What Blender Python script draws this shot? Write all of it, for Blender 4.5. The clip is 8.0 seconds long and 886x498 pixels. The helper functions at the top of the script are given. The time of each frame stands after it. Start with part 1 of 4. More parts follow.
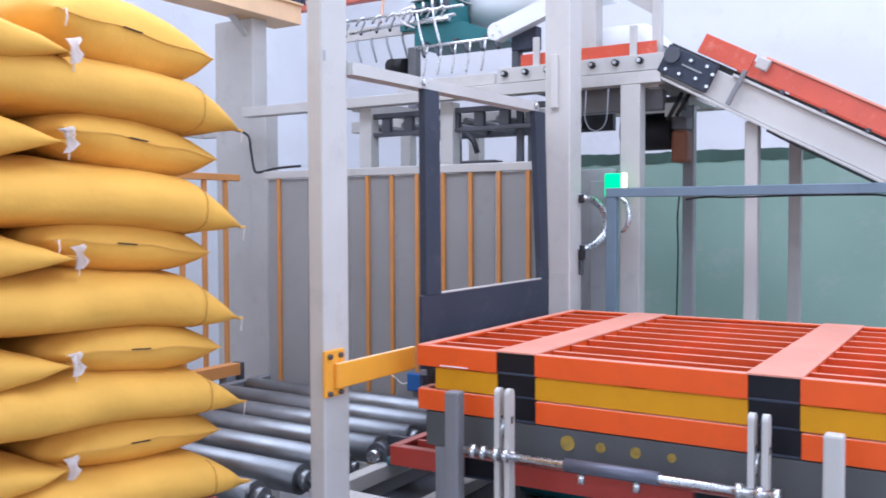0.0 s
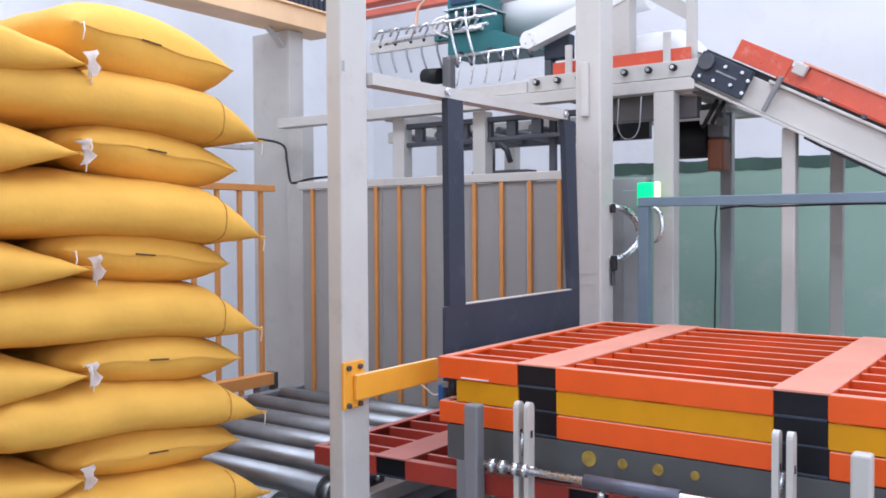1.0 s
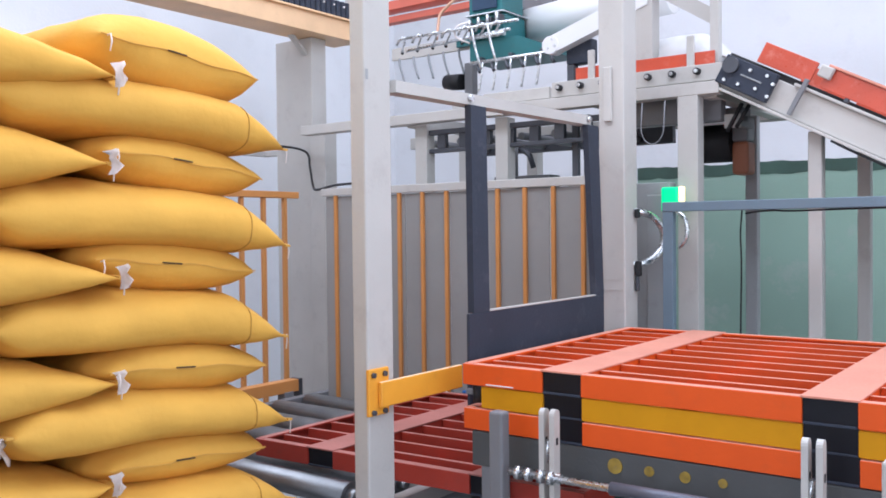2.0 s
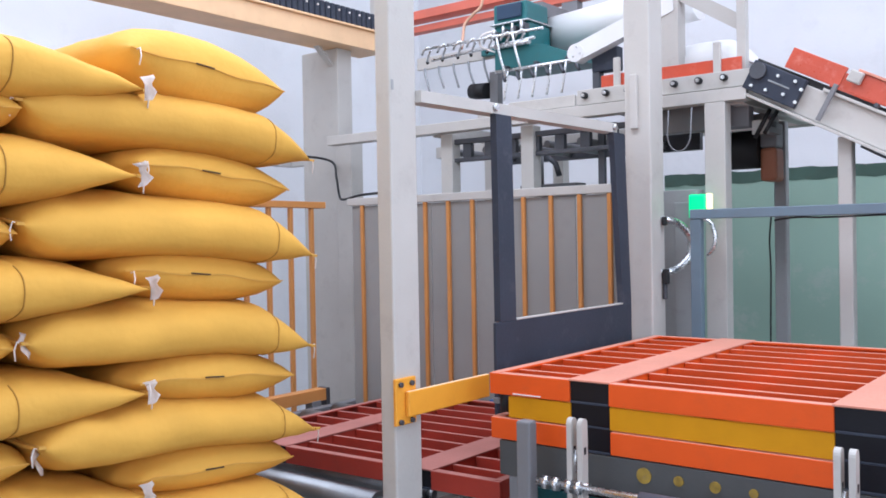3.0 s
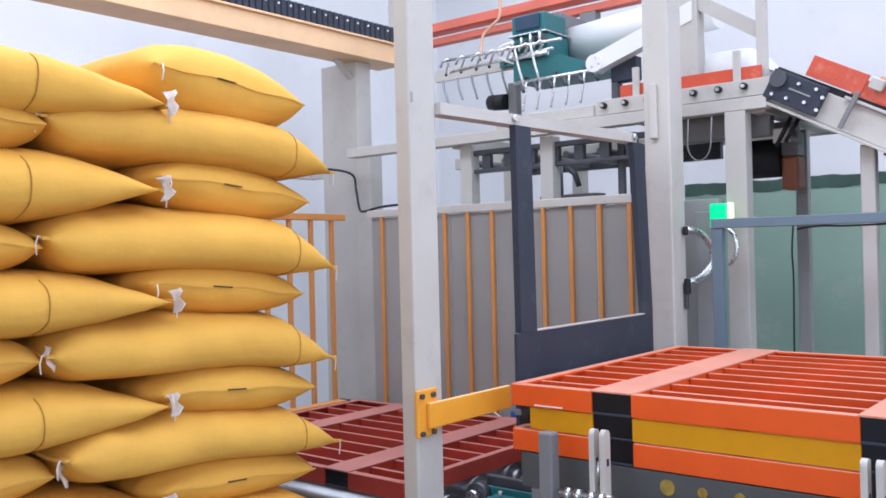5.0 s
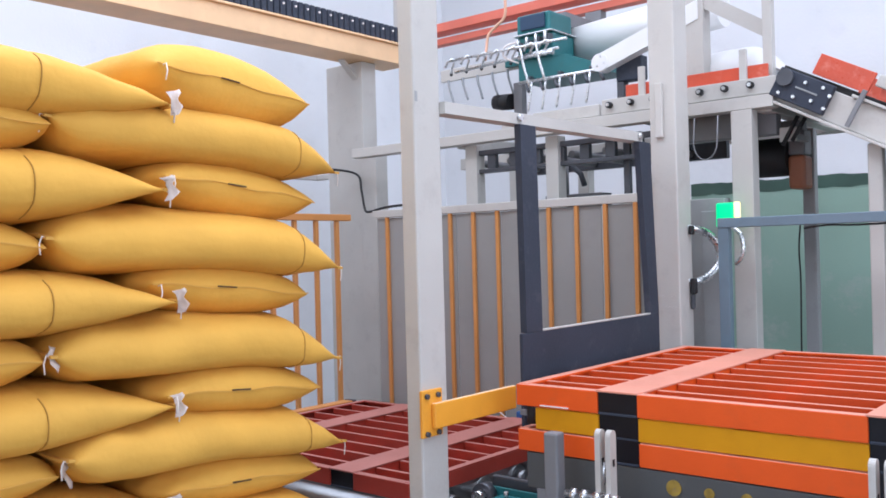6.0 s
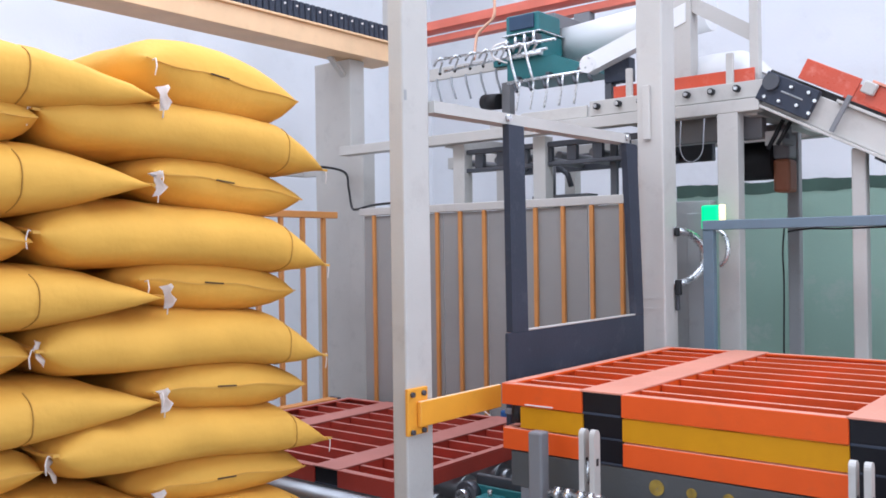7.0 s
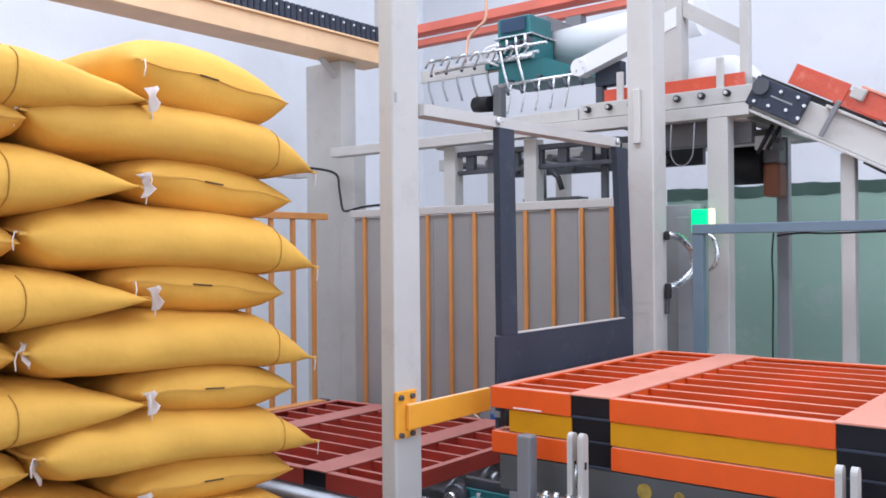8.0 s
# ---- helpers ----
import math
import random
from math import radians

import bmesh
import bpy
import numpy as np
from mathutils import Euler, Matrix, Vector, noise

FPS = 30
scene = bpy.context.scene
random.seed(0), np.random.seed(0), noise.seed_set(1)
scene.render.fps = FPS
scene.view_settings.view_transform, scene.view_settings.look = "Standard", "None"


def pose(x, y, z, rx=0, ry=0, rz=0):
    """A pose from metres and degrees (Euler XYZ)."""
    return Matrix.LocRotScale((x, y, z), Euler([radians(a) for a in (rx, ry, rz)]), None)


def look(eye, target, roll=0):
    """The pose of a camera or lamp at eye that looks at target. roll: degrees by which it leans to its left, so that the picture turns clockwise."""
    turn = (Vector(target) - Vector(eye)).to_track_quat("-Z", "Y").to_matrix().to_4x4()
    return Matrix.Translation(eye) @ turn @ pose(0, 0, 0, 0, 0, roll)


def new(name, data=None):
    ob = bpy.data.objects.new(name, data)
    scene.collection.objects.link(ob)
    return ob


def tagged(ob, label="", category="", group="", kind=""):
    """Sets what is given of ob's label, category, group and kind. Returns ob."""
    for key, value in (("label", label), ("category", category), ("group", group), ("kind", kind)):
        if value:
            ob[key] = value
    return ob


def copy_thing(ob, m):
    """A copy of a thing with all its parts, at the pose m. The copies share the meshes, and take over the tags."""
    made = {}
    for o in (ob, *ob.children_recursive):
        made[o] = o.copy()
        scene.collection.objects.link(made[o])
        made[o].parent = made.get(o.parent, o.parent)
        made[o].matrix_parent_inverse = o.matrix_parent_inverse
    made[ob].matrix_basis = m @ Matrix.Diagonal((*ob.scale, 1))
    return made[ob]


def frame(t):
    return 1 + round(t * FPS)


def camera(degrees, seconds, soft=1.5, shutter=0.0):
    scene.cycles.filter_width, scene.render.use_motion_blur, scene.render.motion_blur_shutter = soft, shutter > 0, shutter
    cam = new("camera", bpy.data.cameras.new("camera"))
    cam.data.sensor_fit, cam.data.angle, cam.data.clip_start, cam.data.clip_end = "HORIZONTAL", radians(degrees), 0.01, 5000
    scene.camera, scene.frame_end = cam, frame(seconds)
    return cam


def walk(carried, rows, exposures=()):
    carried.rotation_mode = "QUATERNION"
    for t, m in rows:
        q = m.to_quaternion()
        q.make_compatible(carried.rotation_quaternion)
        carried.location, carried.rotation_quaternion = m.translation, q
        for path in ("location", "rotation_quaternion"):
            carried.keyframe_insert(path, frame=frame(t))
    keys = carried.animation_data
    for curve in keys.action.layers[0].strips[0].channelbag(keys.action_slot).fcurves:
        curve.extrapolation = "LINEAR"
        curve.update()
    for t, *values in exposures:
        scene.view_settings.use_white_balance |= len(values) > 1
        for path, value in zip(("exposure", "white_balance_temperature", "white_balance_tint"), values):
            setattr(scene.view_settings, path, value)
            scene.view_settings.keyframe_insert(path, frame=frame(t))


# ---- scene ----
cam = camera(53.1, 8.0, soft=1.7, shutter=0.4)
PATH = [
    (0, (1.413, -2.116, 1.526), (0.353, -0.421, 1.451), -0.2),
    (0.2, (1.455, -2.072, 1.528), (0.404, -0.372, 1.457), 0.0),
    (0.5, (1.478, -2.048, 1.529), (0.436, -0.342, 1.47), 0.3),
    (0.7, (1.475, -2.048, 1.529), (0.401, -0.363, 1.466), 0.06),
    (0.8, (1.472, -2.049, 1.529), (0.354, -0.392, 1.469), -0.06),
    (1, (1.463, -2.05, 1.528), (0.312, -0.416, 1.475), -0.3),
    (1.5, (1.459, -2.052, 1.531), (0.29, -0.43, 1.483), -0.5),
    (3, (1.461, -2.055, 1.536), (0.222, -0.485, 1.514), -1.0),
    (3.5, (1.463, -2.057, 1.535), (0.216, -0.493, 1.524), -1.1),
    (4, (1.459, -2.056, 1.535), (0.204, -0.499, 1.529), -1.2),
    (4.5, (1.461, -2.062, 1.538), (0.198, -0.512, 1.538), -1.3),
    (6, (1.458, -2.05, 1.534), (0.175, -0.516, 1.54), -1.5),
    (6.5, (1.459, -2.053, 1.534), (0.183, -0.513, 1.538), -1.3),
    (7, (1.459, -2.059, 1.535), (0.201, -0.504, 1.537), -0.8),
    (7.5, (1.461, -2.056, 1.535), (0.214, -0.493, 1.537), -0.7),
    (8, (1.462, -2.054, 1.539), (0.219, -0.487, 1.544), -0.5),
]
walk(cam, [(t, look(eye, target, roll)) for t, eye, target, roll in PATH], exposures=[(0, -0.05, 5650, 17), (0.6, -0.08, 5850, 19), (1.0, -0.12, 6000, 15), (8.0, -0.16, 6000, 14)])

# ---- light ----
world = bpy.data.worlds.new("sky")
scene.world = world
world.use_nodes = True
wn = world.node_tree
sky = wn.nodes.new("ShaderNodeTexSky")
sky.sky_type, sky.sun_disc = "NISHITA", False
sky.sun_elevation, sky.sun_rotation = radians(50), radians(200)
wn.nodes["Background"].inputs["Strength"].default_value = 0.12
wn.links.new(sky.outputs[0], wn.nodes["Background"].inputs["Color"])

# the roof is out of view, its height set to shape the light
HALL = (-3.3, 5.0, -6.0, 3.7, 4.3)  # inner faces of the hall: x0, x1, y0, y1, height
# unseen skylights, added to light the back wall, deck and sacks
ADDED_SKYLIGHTS = [(-2.6, 3.4, 2.95, 3.5, 48), (-2.6, 3.4, 0.55, 1.75, 90), (-2.6, 3.4, -1.7, 0.0, 175)]
# unseen windows, added and sized for soft frontal light on the sacks
ADDED_EAST_WINDOW = (-3.4, 3.4, 1.3, 3.7)  # opening in the east wall: y0, y1, z0, z1
ADDED_SOUTH_WINDOW = (-2.5, 4.2, 1.3, 3.7)  # opening in the south wall: x0, x1, z0, z1
EAST_WATTS, SOUTH_WATTS = 148, 118


def area_lamp(name, eye, target, wide, high, watts):
    lamp = bpy.data.lights.new(name, "AREA")
    lamp.shape, lamp.size, lamp.size_y, lamp.energy = "RECTANGLE", wide, high, watts
    lamp.color = (0.89, 0.935, 1.0)
    new(name, lamp).matrix_world = look(eye, target)


for x0, x1, y0, y1, watts in ADDED_SKYLIGHTS:
    xm, ym, z = (x0 + x1) / 2, (y0 + y1) / 2, HALL[4] + 0.1
    area_lamp("skylight_glow", (xm, ym, z), (xm, ym + 0.0001, 0), x1 - x0, y1 - y0, watts)
y0, y1, z0, z1 = ADDED_EAST_WINDOW
ym, zm = (y0 + y1) / 2, (z0 + z1) / 2
area_lamp("window_glow", (HALL[1] + 0.17, ym, zm), (0, ym, zm), y1 - y0, z1 - z0, EAST_WATTS)
x0, x1, z0, z1 = ADDED_SOUTH_WINDOW
xm, zm = (x0 + x1) / 2, (z0 + z1) / 2
area_lamp("window_glow", (xm, HALL[2] - 0.17, zm), (xm, 0, zm), x1 - x0, z1 - z0, SOUTH_WATTS)

# ---- materials ----


def mat(name, color, rough=0.5, metal=0.0, vary=0.12, scale=6.0, fine=90.0, bump=0.15, dirt_haze=None, dirt_haze_amount=0.35, per_object=0.0, coat=0.0, gloss=0.5):
    """Paint, metal or cloth: coarse blotches, fine grain, relief and patches of grime, on the green wall of painted
    haze.
    """
    m = bpy.data.materials.new(name)
    m.use_nodes = True
    t = m.node_tree
    n, l = t.nodes, t.links
    b = n["Principled BSDF"]
    co = n.new("ShaderNodeTexCoord")
    big, small = n.new("ShaderNodeTexNoise"), n.new("ShaderNodeTexNoise")
    big.inputs["Scale"].default_value, big.inputs["Detail"].default_value = scale, 5
    small.inputs["Scale"].default_value, small.inputs["Detail"].default_value = fine, 3
    for tex in (big, small):
        l.new(co.outputs["Object"], tex.inputs["Vector"])
    ramp = n.new("ShaderNodeValToRGB")
    low = [c * (1 - vary) for c in color]
    high = [min(1, c * (1 + vary * 0.6)) for c in color]
    ramp.color_ramp.elements[0].color, ramp.color_ramp.elements[0].position = (*low, 1), 0.3
    ramp.color_ramp.elements[1].color, ramp.color_ramp.elements[1].position = (*high, 1), 0.7
    l.new(big.outputs["Fac"], ramp.inputs["Fac"])
    last = ramp.outputs["Color"]
    if dirt_haze:
        third = n.new("ShaderNodeTexNoise")
        third.inputs["Scale"].default_value, third.inputs["Detail"].default_value, third.inputs["Roughness"].default_value = scale * 2.7, 8, 0.7
        l.new(co.outputs["Object"], third.inputs["Vector"])
        cut = n.new("ShaderNodeMapRange")
        cut.inputs["From Min"].default_value, cut.inputs["From Max"].default_value = 0.55, 0.78
        cut.inputs["To Max"].default_value = dirt_haze_amount
        l.new(third.outputs["Fac"], cut.inputs["Value"])
        mix = n.new("ShaderNodeMix")
        mix.data_type = "RGBA"
        l.new(cut.outputs[0], mix.inputs[0])
        l.new(last, mix.inputs[6])
        mix.inputs[7].default_value = (*dirt_haze, 1)
        last = mix.outputs[2]
    if per_object:
        info, hsv, span = n.new("ShaderNodeObjectInfo"), n.new("ShaderNodeHueSaturation"), n.new("ShaderNodeMapRange")
        span.inputs["To Min"].default_value, span.inputs["To Max"].default_value = 1 - per_object, 1 + per_object
        l.new(info.outputs["Random"], span.inputs["Value"])
        l.new(span.outputs[0], hsv.inputs["Value"])
        l.new(last, hsv.inputs["Color"])
        last = hsv.outputs["Color"]
    l.new(last, b.inputs["Base Color"])
    wear = n.new("ShaderNodeMapRange")
    wear.inputs["To Min"].default_value, wear.inputs["To Max"].default_value = max(0.03, rough - 0.1), min(1, rough + 0.12)
    l.new(small.outputs["Fac"], wear.inputs["Value"])
    l.new(wear.outputs[0], b.inputs["Roughness"])
    b.inputs["Metallic"].default_value = metal
    b.inputs["Coat Weight"].default_value = coat
    b.inputs["Specular IOR Level"].default_value = gloss
    if bump:
        bp = n.new("ShaderNodeBump")
        bp.inputs["Strength"].default_value, bp.inputs["Distance"].default_value = bump, 0.004
        l.new(small.outputs["Fac"], bp.inputs["Height"])
        l.new(bp.outputs["Normal"], b.inputs["Normal"])
    return m


def glow(name, color, strength):
    m = bpy.data.materials.new(name)
    m.use_nodes = True
    b = m.node_tree.nodes["Principled BSDF"]
    b.inputs["Base Color"].default_value = (*color, 1)
    b.inputs["Emission Color"].default_value, b.inputs["Emission Strength"].default_value = (*color, 1), strength
    return m


def sack_cloth():
    """Yellow woven plastic cloth: crossing tapes as relief, soft creases, a slightly paler bloom."""
    m = mat("woven_sack", (0.74, 0.4, 0.068), 0.72, 0, 0.1, 4, 260, 0.0, per_object=0.05, gloss=0.3)
    n, l = m.node_tree.nodes, m.node_tree.links
    b = n["Principled BSDF"]
    co = n.new("ShaderNodeTexCoord")
    waves = []
    for way in ("X", "Y"):
        w = n.new("ShaderNodeTexWave")
        w.bands_direction = way
        w.inputs["Scale"].default_value, w.inputs["Distortion"].default_value = 150, 0.6
        l.new(co.outputs["Object"], w.inputs["Vector"])
        waves.append(w)
    add = n.new("ShaderNodeMath")
    l.new(waves[0].outputs["Fac"], add.inputs[0])
    l.new(waves[1].outputs["Fac"], add.inputs[1])
    crease = n.new("ShaderNodeTexNoise")
    crease.inputs["Scale"].default_value, crease.inputs["Detail"].default_value = 9, 4
    l.new(co.outputs["Object"], crease.inputs["Vector"])
    b1, b2 = n.new("ShaderNodeBump"), n.new("ShaderNodeBump")
    b1.inputs["Strength"].default_value, b1.inputs["Distance"].default_value = 0.3, 0.03
    b2.inputs["Strength"].default_value, b2.inputs["Distance"].default_value = 0.05, 0.001
    l.new(crease.outputs["Fac"], b1.inputs["Height"])
    l.new(add.outputs[0], b2.inputs["Height"])
    l.new(b1.outputs["Normal"], b2.inputs["Normal"])
    l.new(b2.outputs["Normal"], b.inputs["Normal"])
    return m


M_SACK = sack_cloth()
M_HEM = mat("sack_hem", (0.7, 0.38, 0.07), 0.75)
M_TAG = mat("white_tag", (0.86, 0.79, 0.75), 0.7, vary=0.06)
M_SLOT = mat("dark_stitching", (0.09, 0.055, 0.02), 0.8)
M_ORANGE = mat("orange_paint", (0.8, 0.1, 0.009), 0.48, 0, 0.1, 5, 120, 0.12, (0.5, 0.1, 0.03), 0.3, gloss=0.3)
# deeper red-orange that paints in the shade between pallet bars
M_BAR_SHADE = mat("bar_shade_red_orange", (0.62, 0.074, 0.012), 0.5, 0, 0.12, 5, 120, 0.12, (0.35, 0.07, 0.03), 0.35, gloss=0.3)
# muted orange with paler pink blotches
M_GUARD = mat("blotched_orange_paint", (0.6, 0.085, 0.04), 0.3, 0, 0.14, 5, 120, 0.12, (0.8, 0.4, 0.33), 0.5)
# near-black fill that stands in for shade inside the fork pockets
M_POCKET_DARK = mat("pocket_dark_fill", (0.007, 0.007, 0.011), 0.35, 0, 0.2, 8, 150, 0.1, gloss=0.3)
# scuffed orange, lightened further for faces lit from above
M_ORANGE_TOP = mat("worn_lit_orange_paint", (0.72, 0.29, 0.2), 0.5, 0, 0.1, 5, 120, 0.12, (0.6, 0.2, 0.12), 0.35)
# red-orange with the shade around the low pallets mixed in
M_RED = mat("shaded_red_orange_paint", (0.43, 0.045, 0.026), 0.5, 0, 0.14, 5, 120, 0.15, (0.25, 0.06, 0.04), 0.45)
# scuffed red with the light on upper faces mixed in
M_RED_TOP = mat("scuffed_lit_red_paint", (0.45, 0.17, 0.14), 0.55, 0, 0.14, 5, 120, 0.15, (0.3, 0.1, 0.08), 0.45)
M_YELLOW = mat("yellow_paint", (0.66, 0.29, 0.006), 0.5, 0, 0.1, 5, 120, 0.12, (0.5, 0.2, 0.01), 0.3, gloss=0.15)
M_STICKER = mat("faded_yellow_sticker", (0.34, 0.22, 0.03), 0.7, 0, 0.4, 40, 160, 0.1, (0.16, 0.15, 0.13), 0.8)
# amber paled by haze on the beam and by highlight on the bracket
M_PALE = mat("hazed_lit_amber_paint", (0.88, 0.58, 0.33), 0.5, 0, 0.08, 6, 120, 0.1, (0.6, 0.36, 0.2), 0.3)
M_AMBER = mat("amber_paint", (0.85, 0.36, 0.03), 0.45, 0, 0.08, 6, 120, 0.1, (0.5, 0.22, 0.06), 0.3)
M_BAR = mat("orange_bar_paint", (0.62, 0.26, 0.07), 0.5, 0, 0.08, 6, 120, 0.1)
M_WHITE = mat("ivory_machine_paint", (0.53, 0.507, 0.472), 0.45, 0, 0.09, 3, 110, 0.14, (0.34, 0.31, 0.29), 0.5)
M_GREY = mat("grey_machine_paint", (0.2, 0.2, 0.21), 0.5, 0, 0.1, 4, 110, 0.15, (0.16, 0.15, 0.15), 0.4)
M_LEG = mat("light_grey_paint", (0.33, 0.335, 0.335), 0.5, 0, 0.1, 4, 110, 0.15, (0.2, 0.19, 0.18), 0.4)
M_IRON = mat("dark_grey_paint", (0.077, 0.079, 0.079), 0.5, 0, 0.15, 4, 110, 0.15, (0.16, 0.15, 0.14), 0.4)
# darker sack colour that draws the shade in the folds
M_FOLD_SHADE = mat("sack_fold_shade", (0.46, 0.23, 0.035), 0.8)
M_SLATE = mat("slate_blue_paint", (0.041, 0.049, 0.07), 0.55, 0, 0.12, 5, 110, 0.12, (0.15, 0.15, 0.17), 0.4, gloss=0.25)
M_RAIL = mat("blue_grey_paint", (0.14, 0.2, 0.25), 0.42, 0, 0.1, 5, 110, 0.12, (0.08, 0.1, 0.12), 0.4)
M_BARREL = mat("grey_violet_barrel", (0.13, 0.135, 0.17), 0.4, 0.3, 0.1, 5, 110, 0.1)
M_BLACK = mat("black_rubber", (0.012, 0.012, 0.014), 0.6, 0, 0.2, 8, 150, 0.2)
M_DARK = mat("dark_steel", (0.1, 0.105, 0.12), 0.45, 0.6, 0.2, 6, 120, 0.15)
M_STEEL = mat("galvanised_roller", (0.3, 0.312, 0.322), 0.42, 1.0, 0.15, 9, 140, 0.1, (0.25, 0.25, 0.25), 0.3)
M_CHROME = mat("chrome", (0.74, 0.75, 0.76), 0.27, 1.0, 0.05, 8, 100, 0.05)
M_TEAL = mat("teal_paint", (0.02, 0.15, 0.16), 0.42, 0, 0.12, 6, 120, 0.12, (0.05, 0.1, 0.1), 0.4)
M_NAVY = mat("dark_blue_paint", (0.02, 0.05, 0.1), 0.45, 0, 0.15, 6, 120, 0.12)
M_RUST = mat("rust_orange_paint", (0.33, 0.12, 0.06), 0.55, 0, 0.15, 6, 120, 0.15)
# red paled by haze mixed in, for the far overhead rails
M_HAZED_RED = mat("hazed_red_paint", (0.72, 0.17, 0.11), 0.5, 0, 0.12, 5, 120, 0.12, (0.5, 0.2, 0.16), 0.4)
M_PEACH = mat("peach_hose", (0.75, 0.42, 0.28), 0.5)
M_PANEL = mat("grey_fence_sheet", (0.305, 0.299, 0.288), 0.5, 0, 0.08, 2.5, 90, 0.12, (0.22, 0.21, 0.21), 0.4, per_object=0.07)
M_BLUE = mat("blue_plastic", (0.02, 0.1, 0.3), 0.4)
M_WALL = mat("white_plaster", (0.8, 0.81, 0.83), 0.8, 0, 0.06, 1.2, 60, 0.2, (0.55, 0.55, 0.56), 0.3)
# the pale grey patches paint haze over the green
M_GREENWALL = mat("hazed_green_wall_paint", (0.29, 0.43, 0.35), 0.35, 0, 0.18, 0.8, 60, 0.2, (0.46, 0.47, 0.45), 0.95)
M_GREENEDGE = mat("dark_green_paint_edge", (0.05, 0.1, 0.077), 0.5, 0, 0.25, 4, 60, 0.2)
M_FLOOR = mat("concrete_floor", (0.3, 0.29, 0.28), 0.7, 0, 0.15, 1.3, 50, 0.25, (0.18, 0.17, 0.16), 0.4)
M_ROOF = mat("white_roof_sheet", (0.7, 0.71, 0.72), 0.6, 0, 0.06, 1.5, 60, 0.1)
M_LAMP = glow("green_indicator", (0.0, 0.62, 0.22), 1.0)
# emissive colour for the pale glare beside the green lamp
M_GLARE = glow("yellow_glare", (1.0, 0.85, 0.45), 1.2)
M_BAG_CLOTH = mat("white_woven_cloth", (0.78, 0.78, 0.78), 0.75, 0, 0.08, 5, 200, 0.2, gloss=0.25)
M_BAG_WHITE = mat("white_enamel", (0.8, 0.8, 0.8), 0.35, 0, 0.05, 3, 90, 0.08)

# ---- mesh helpers ----


def box(bm, x0, x1, y0, y1, z0, z1, bevel=0.0):
    vs = [bm.verts.new((x, y, z)) for z in (z0, z1) for y in (y0, y1) for x in (x0, x1)]
    fs = [bm.faces.new([vs[i] for i in q]) for q in ((0, 2, 3, 1), (4, 5, 7, 6), (0, 1, 5, 4), (2, 6, 7, 3), (0, 4, 6, 2), (1, 3, 7, 5))]
    if bevel:
        edges = list({e for f in fs for e in f.edges})
        bmesh.ops.bevel(bm, geom=edges, offset=bevel, segments=2, affect="EDGES", profile=0.5)
    return bm


def B(*args, bevel=0.003):
    return box(bmesh.new(), *args, bevel=bevel)


def tube(bm, points, r, n=10, closed_ends=True):
    """A round bar along a line of points."""
    pts = [Vector(p) for p in points]
    rings, prev = [], None
    for i, p in enumerate(pts):
        d = (pts[min(i + 1, len(pts) - 1)] - pts[max(i - 1, 0)]).normalized()
        if prev is None:
            a = d.orthogonal().normalized()
        else:
            a = (prev - d * prev.dot(d)).normalized()
        prev, c = a, d.cross(a)
        rings.append([bm.verts.new(p + r * (math.cos(k * math.tau / n) * a + math.sin(k * math.tau / n) * c)) for k in range(n)])
    for one, two in zip(rings, rings[1:]):
        for k in range(n):
            f = bm.faces.new((one[k], one[(k + 1) % n], two[(k + 1) % n], two[k]))
            f.smooth = True
    if closed_ends:
        bm.faces.new(rings[0][::-1])
        bm.faces.new(rings[-1])
    return bm


def T(points, r, n=10):
    return tube(bmesh.new(), points, r, n)


def curve(points, steps=6):
    """A smooth run through points."""
    p = [Vector(q) for q in points]
    p = [p[0] * 2 - p[1]] + p + [p[-1] * 2 - p[-2]]
    out = []
    for a, b, c, d in zip(p, p[1:], p[2:], p[3:]):
        for k in range(steps):
            t = k / steps
            out.append(0.5 * (2 * b + (c - a) * t + (2 * a - 5 * b + 4 * c - d) * t * t + (3 * b - a - 3 * c + d) * t ** 3))
    return out + [p[-2]]


def extrude_profile(outline, axis, a, b):
    """A closed outline of (p, q) drawn out along an axis from a to b."""
    bm = bmesh.new()
    place = {"x": lambda p, q, s: (s, p, q), "y": lambda p, q, s: (p, s, q), "z": lambda p, q, s: (p, q, s)}[axis]
    one = [bm.verts.new(place(p, q, a)) for p, q in outline]
    two = [bm.verts.new(place(p, q, b)) for p, q in outline]
    k = len(outline)
    bm.faces.new(one[::-1])
    bm.faces.new(two)
    for i in range(k):
        bm.faces.new((one[i], one[(i + 1) % k], two[(i + 1) % k], two[i]))
    bmesh.ops.recalc_face_normals(bm, faces=bm.faces)
    return bm


def link_mesh(name, bm, material):
    bmesh.ops.recalc_face_normals(bm, faces=bm.faces)
    me = bpy.data.meshes.new(name)
    bm.to_mesh(me)
    bm.free()
    me.materials.append(material)
    return new(name, me)


def part(name, bm, material, parent, label=""):
    ob = link_mesh(name, bm, material)
    ob.parent = parent
    return tagged(ob, label)


def share(name, ob, parent, m):
    """Another part on the same mesh."""
    o = new(name, ob.data)
    o.parent = parent
    o.matrix_basis = m
    return o


def thing(name, label, category, at=(0, 0, 0), group="", kind=""):
    e = new(name)
    e.location = at
    e.empty_display_size = 0.1
    return tagged(e, label, category, group, kind)


def structure(name, bm, material, label, category):
    return tagged(link_mesh(name, bm, material), label, category, kind="structure")


# ---- hall ----
x0, x1, y0, y1, top = HALL
structure("floor", B(x0 - 0.2, x1 + 0.2, y0 - 0.2, y1 + 0.2, -0.2, 0, bevel=0), M_FLOOR, "grey concrete floor of the factory hall", "floor")
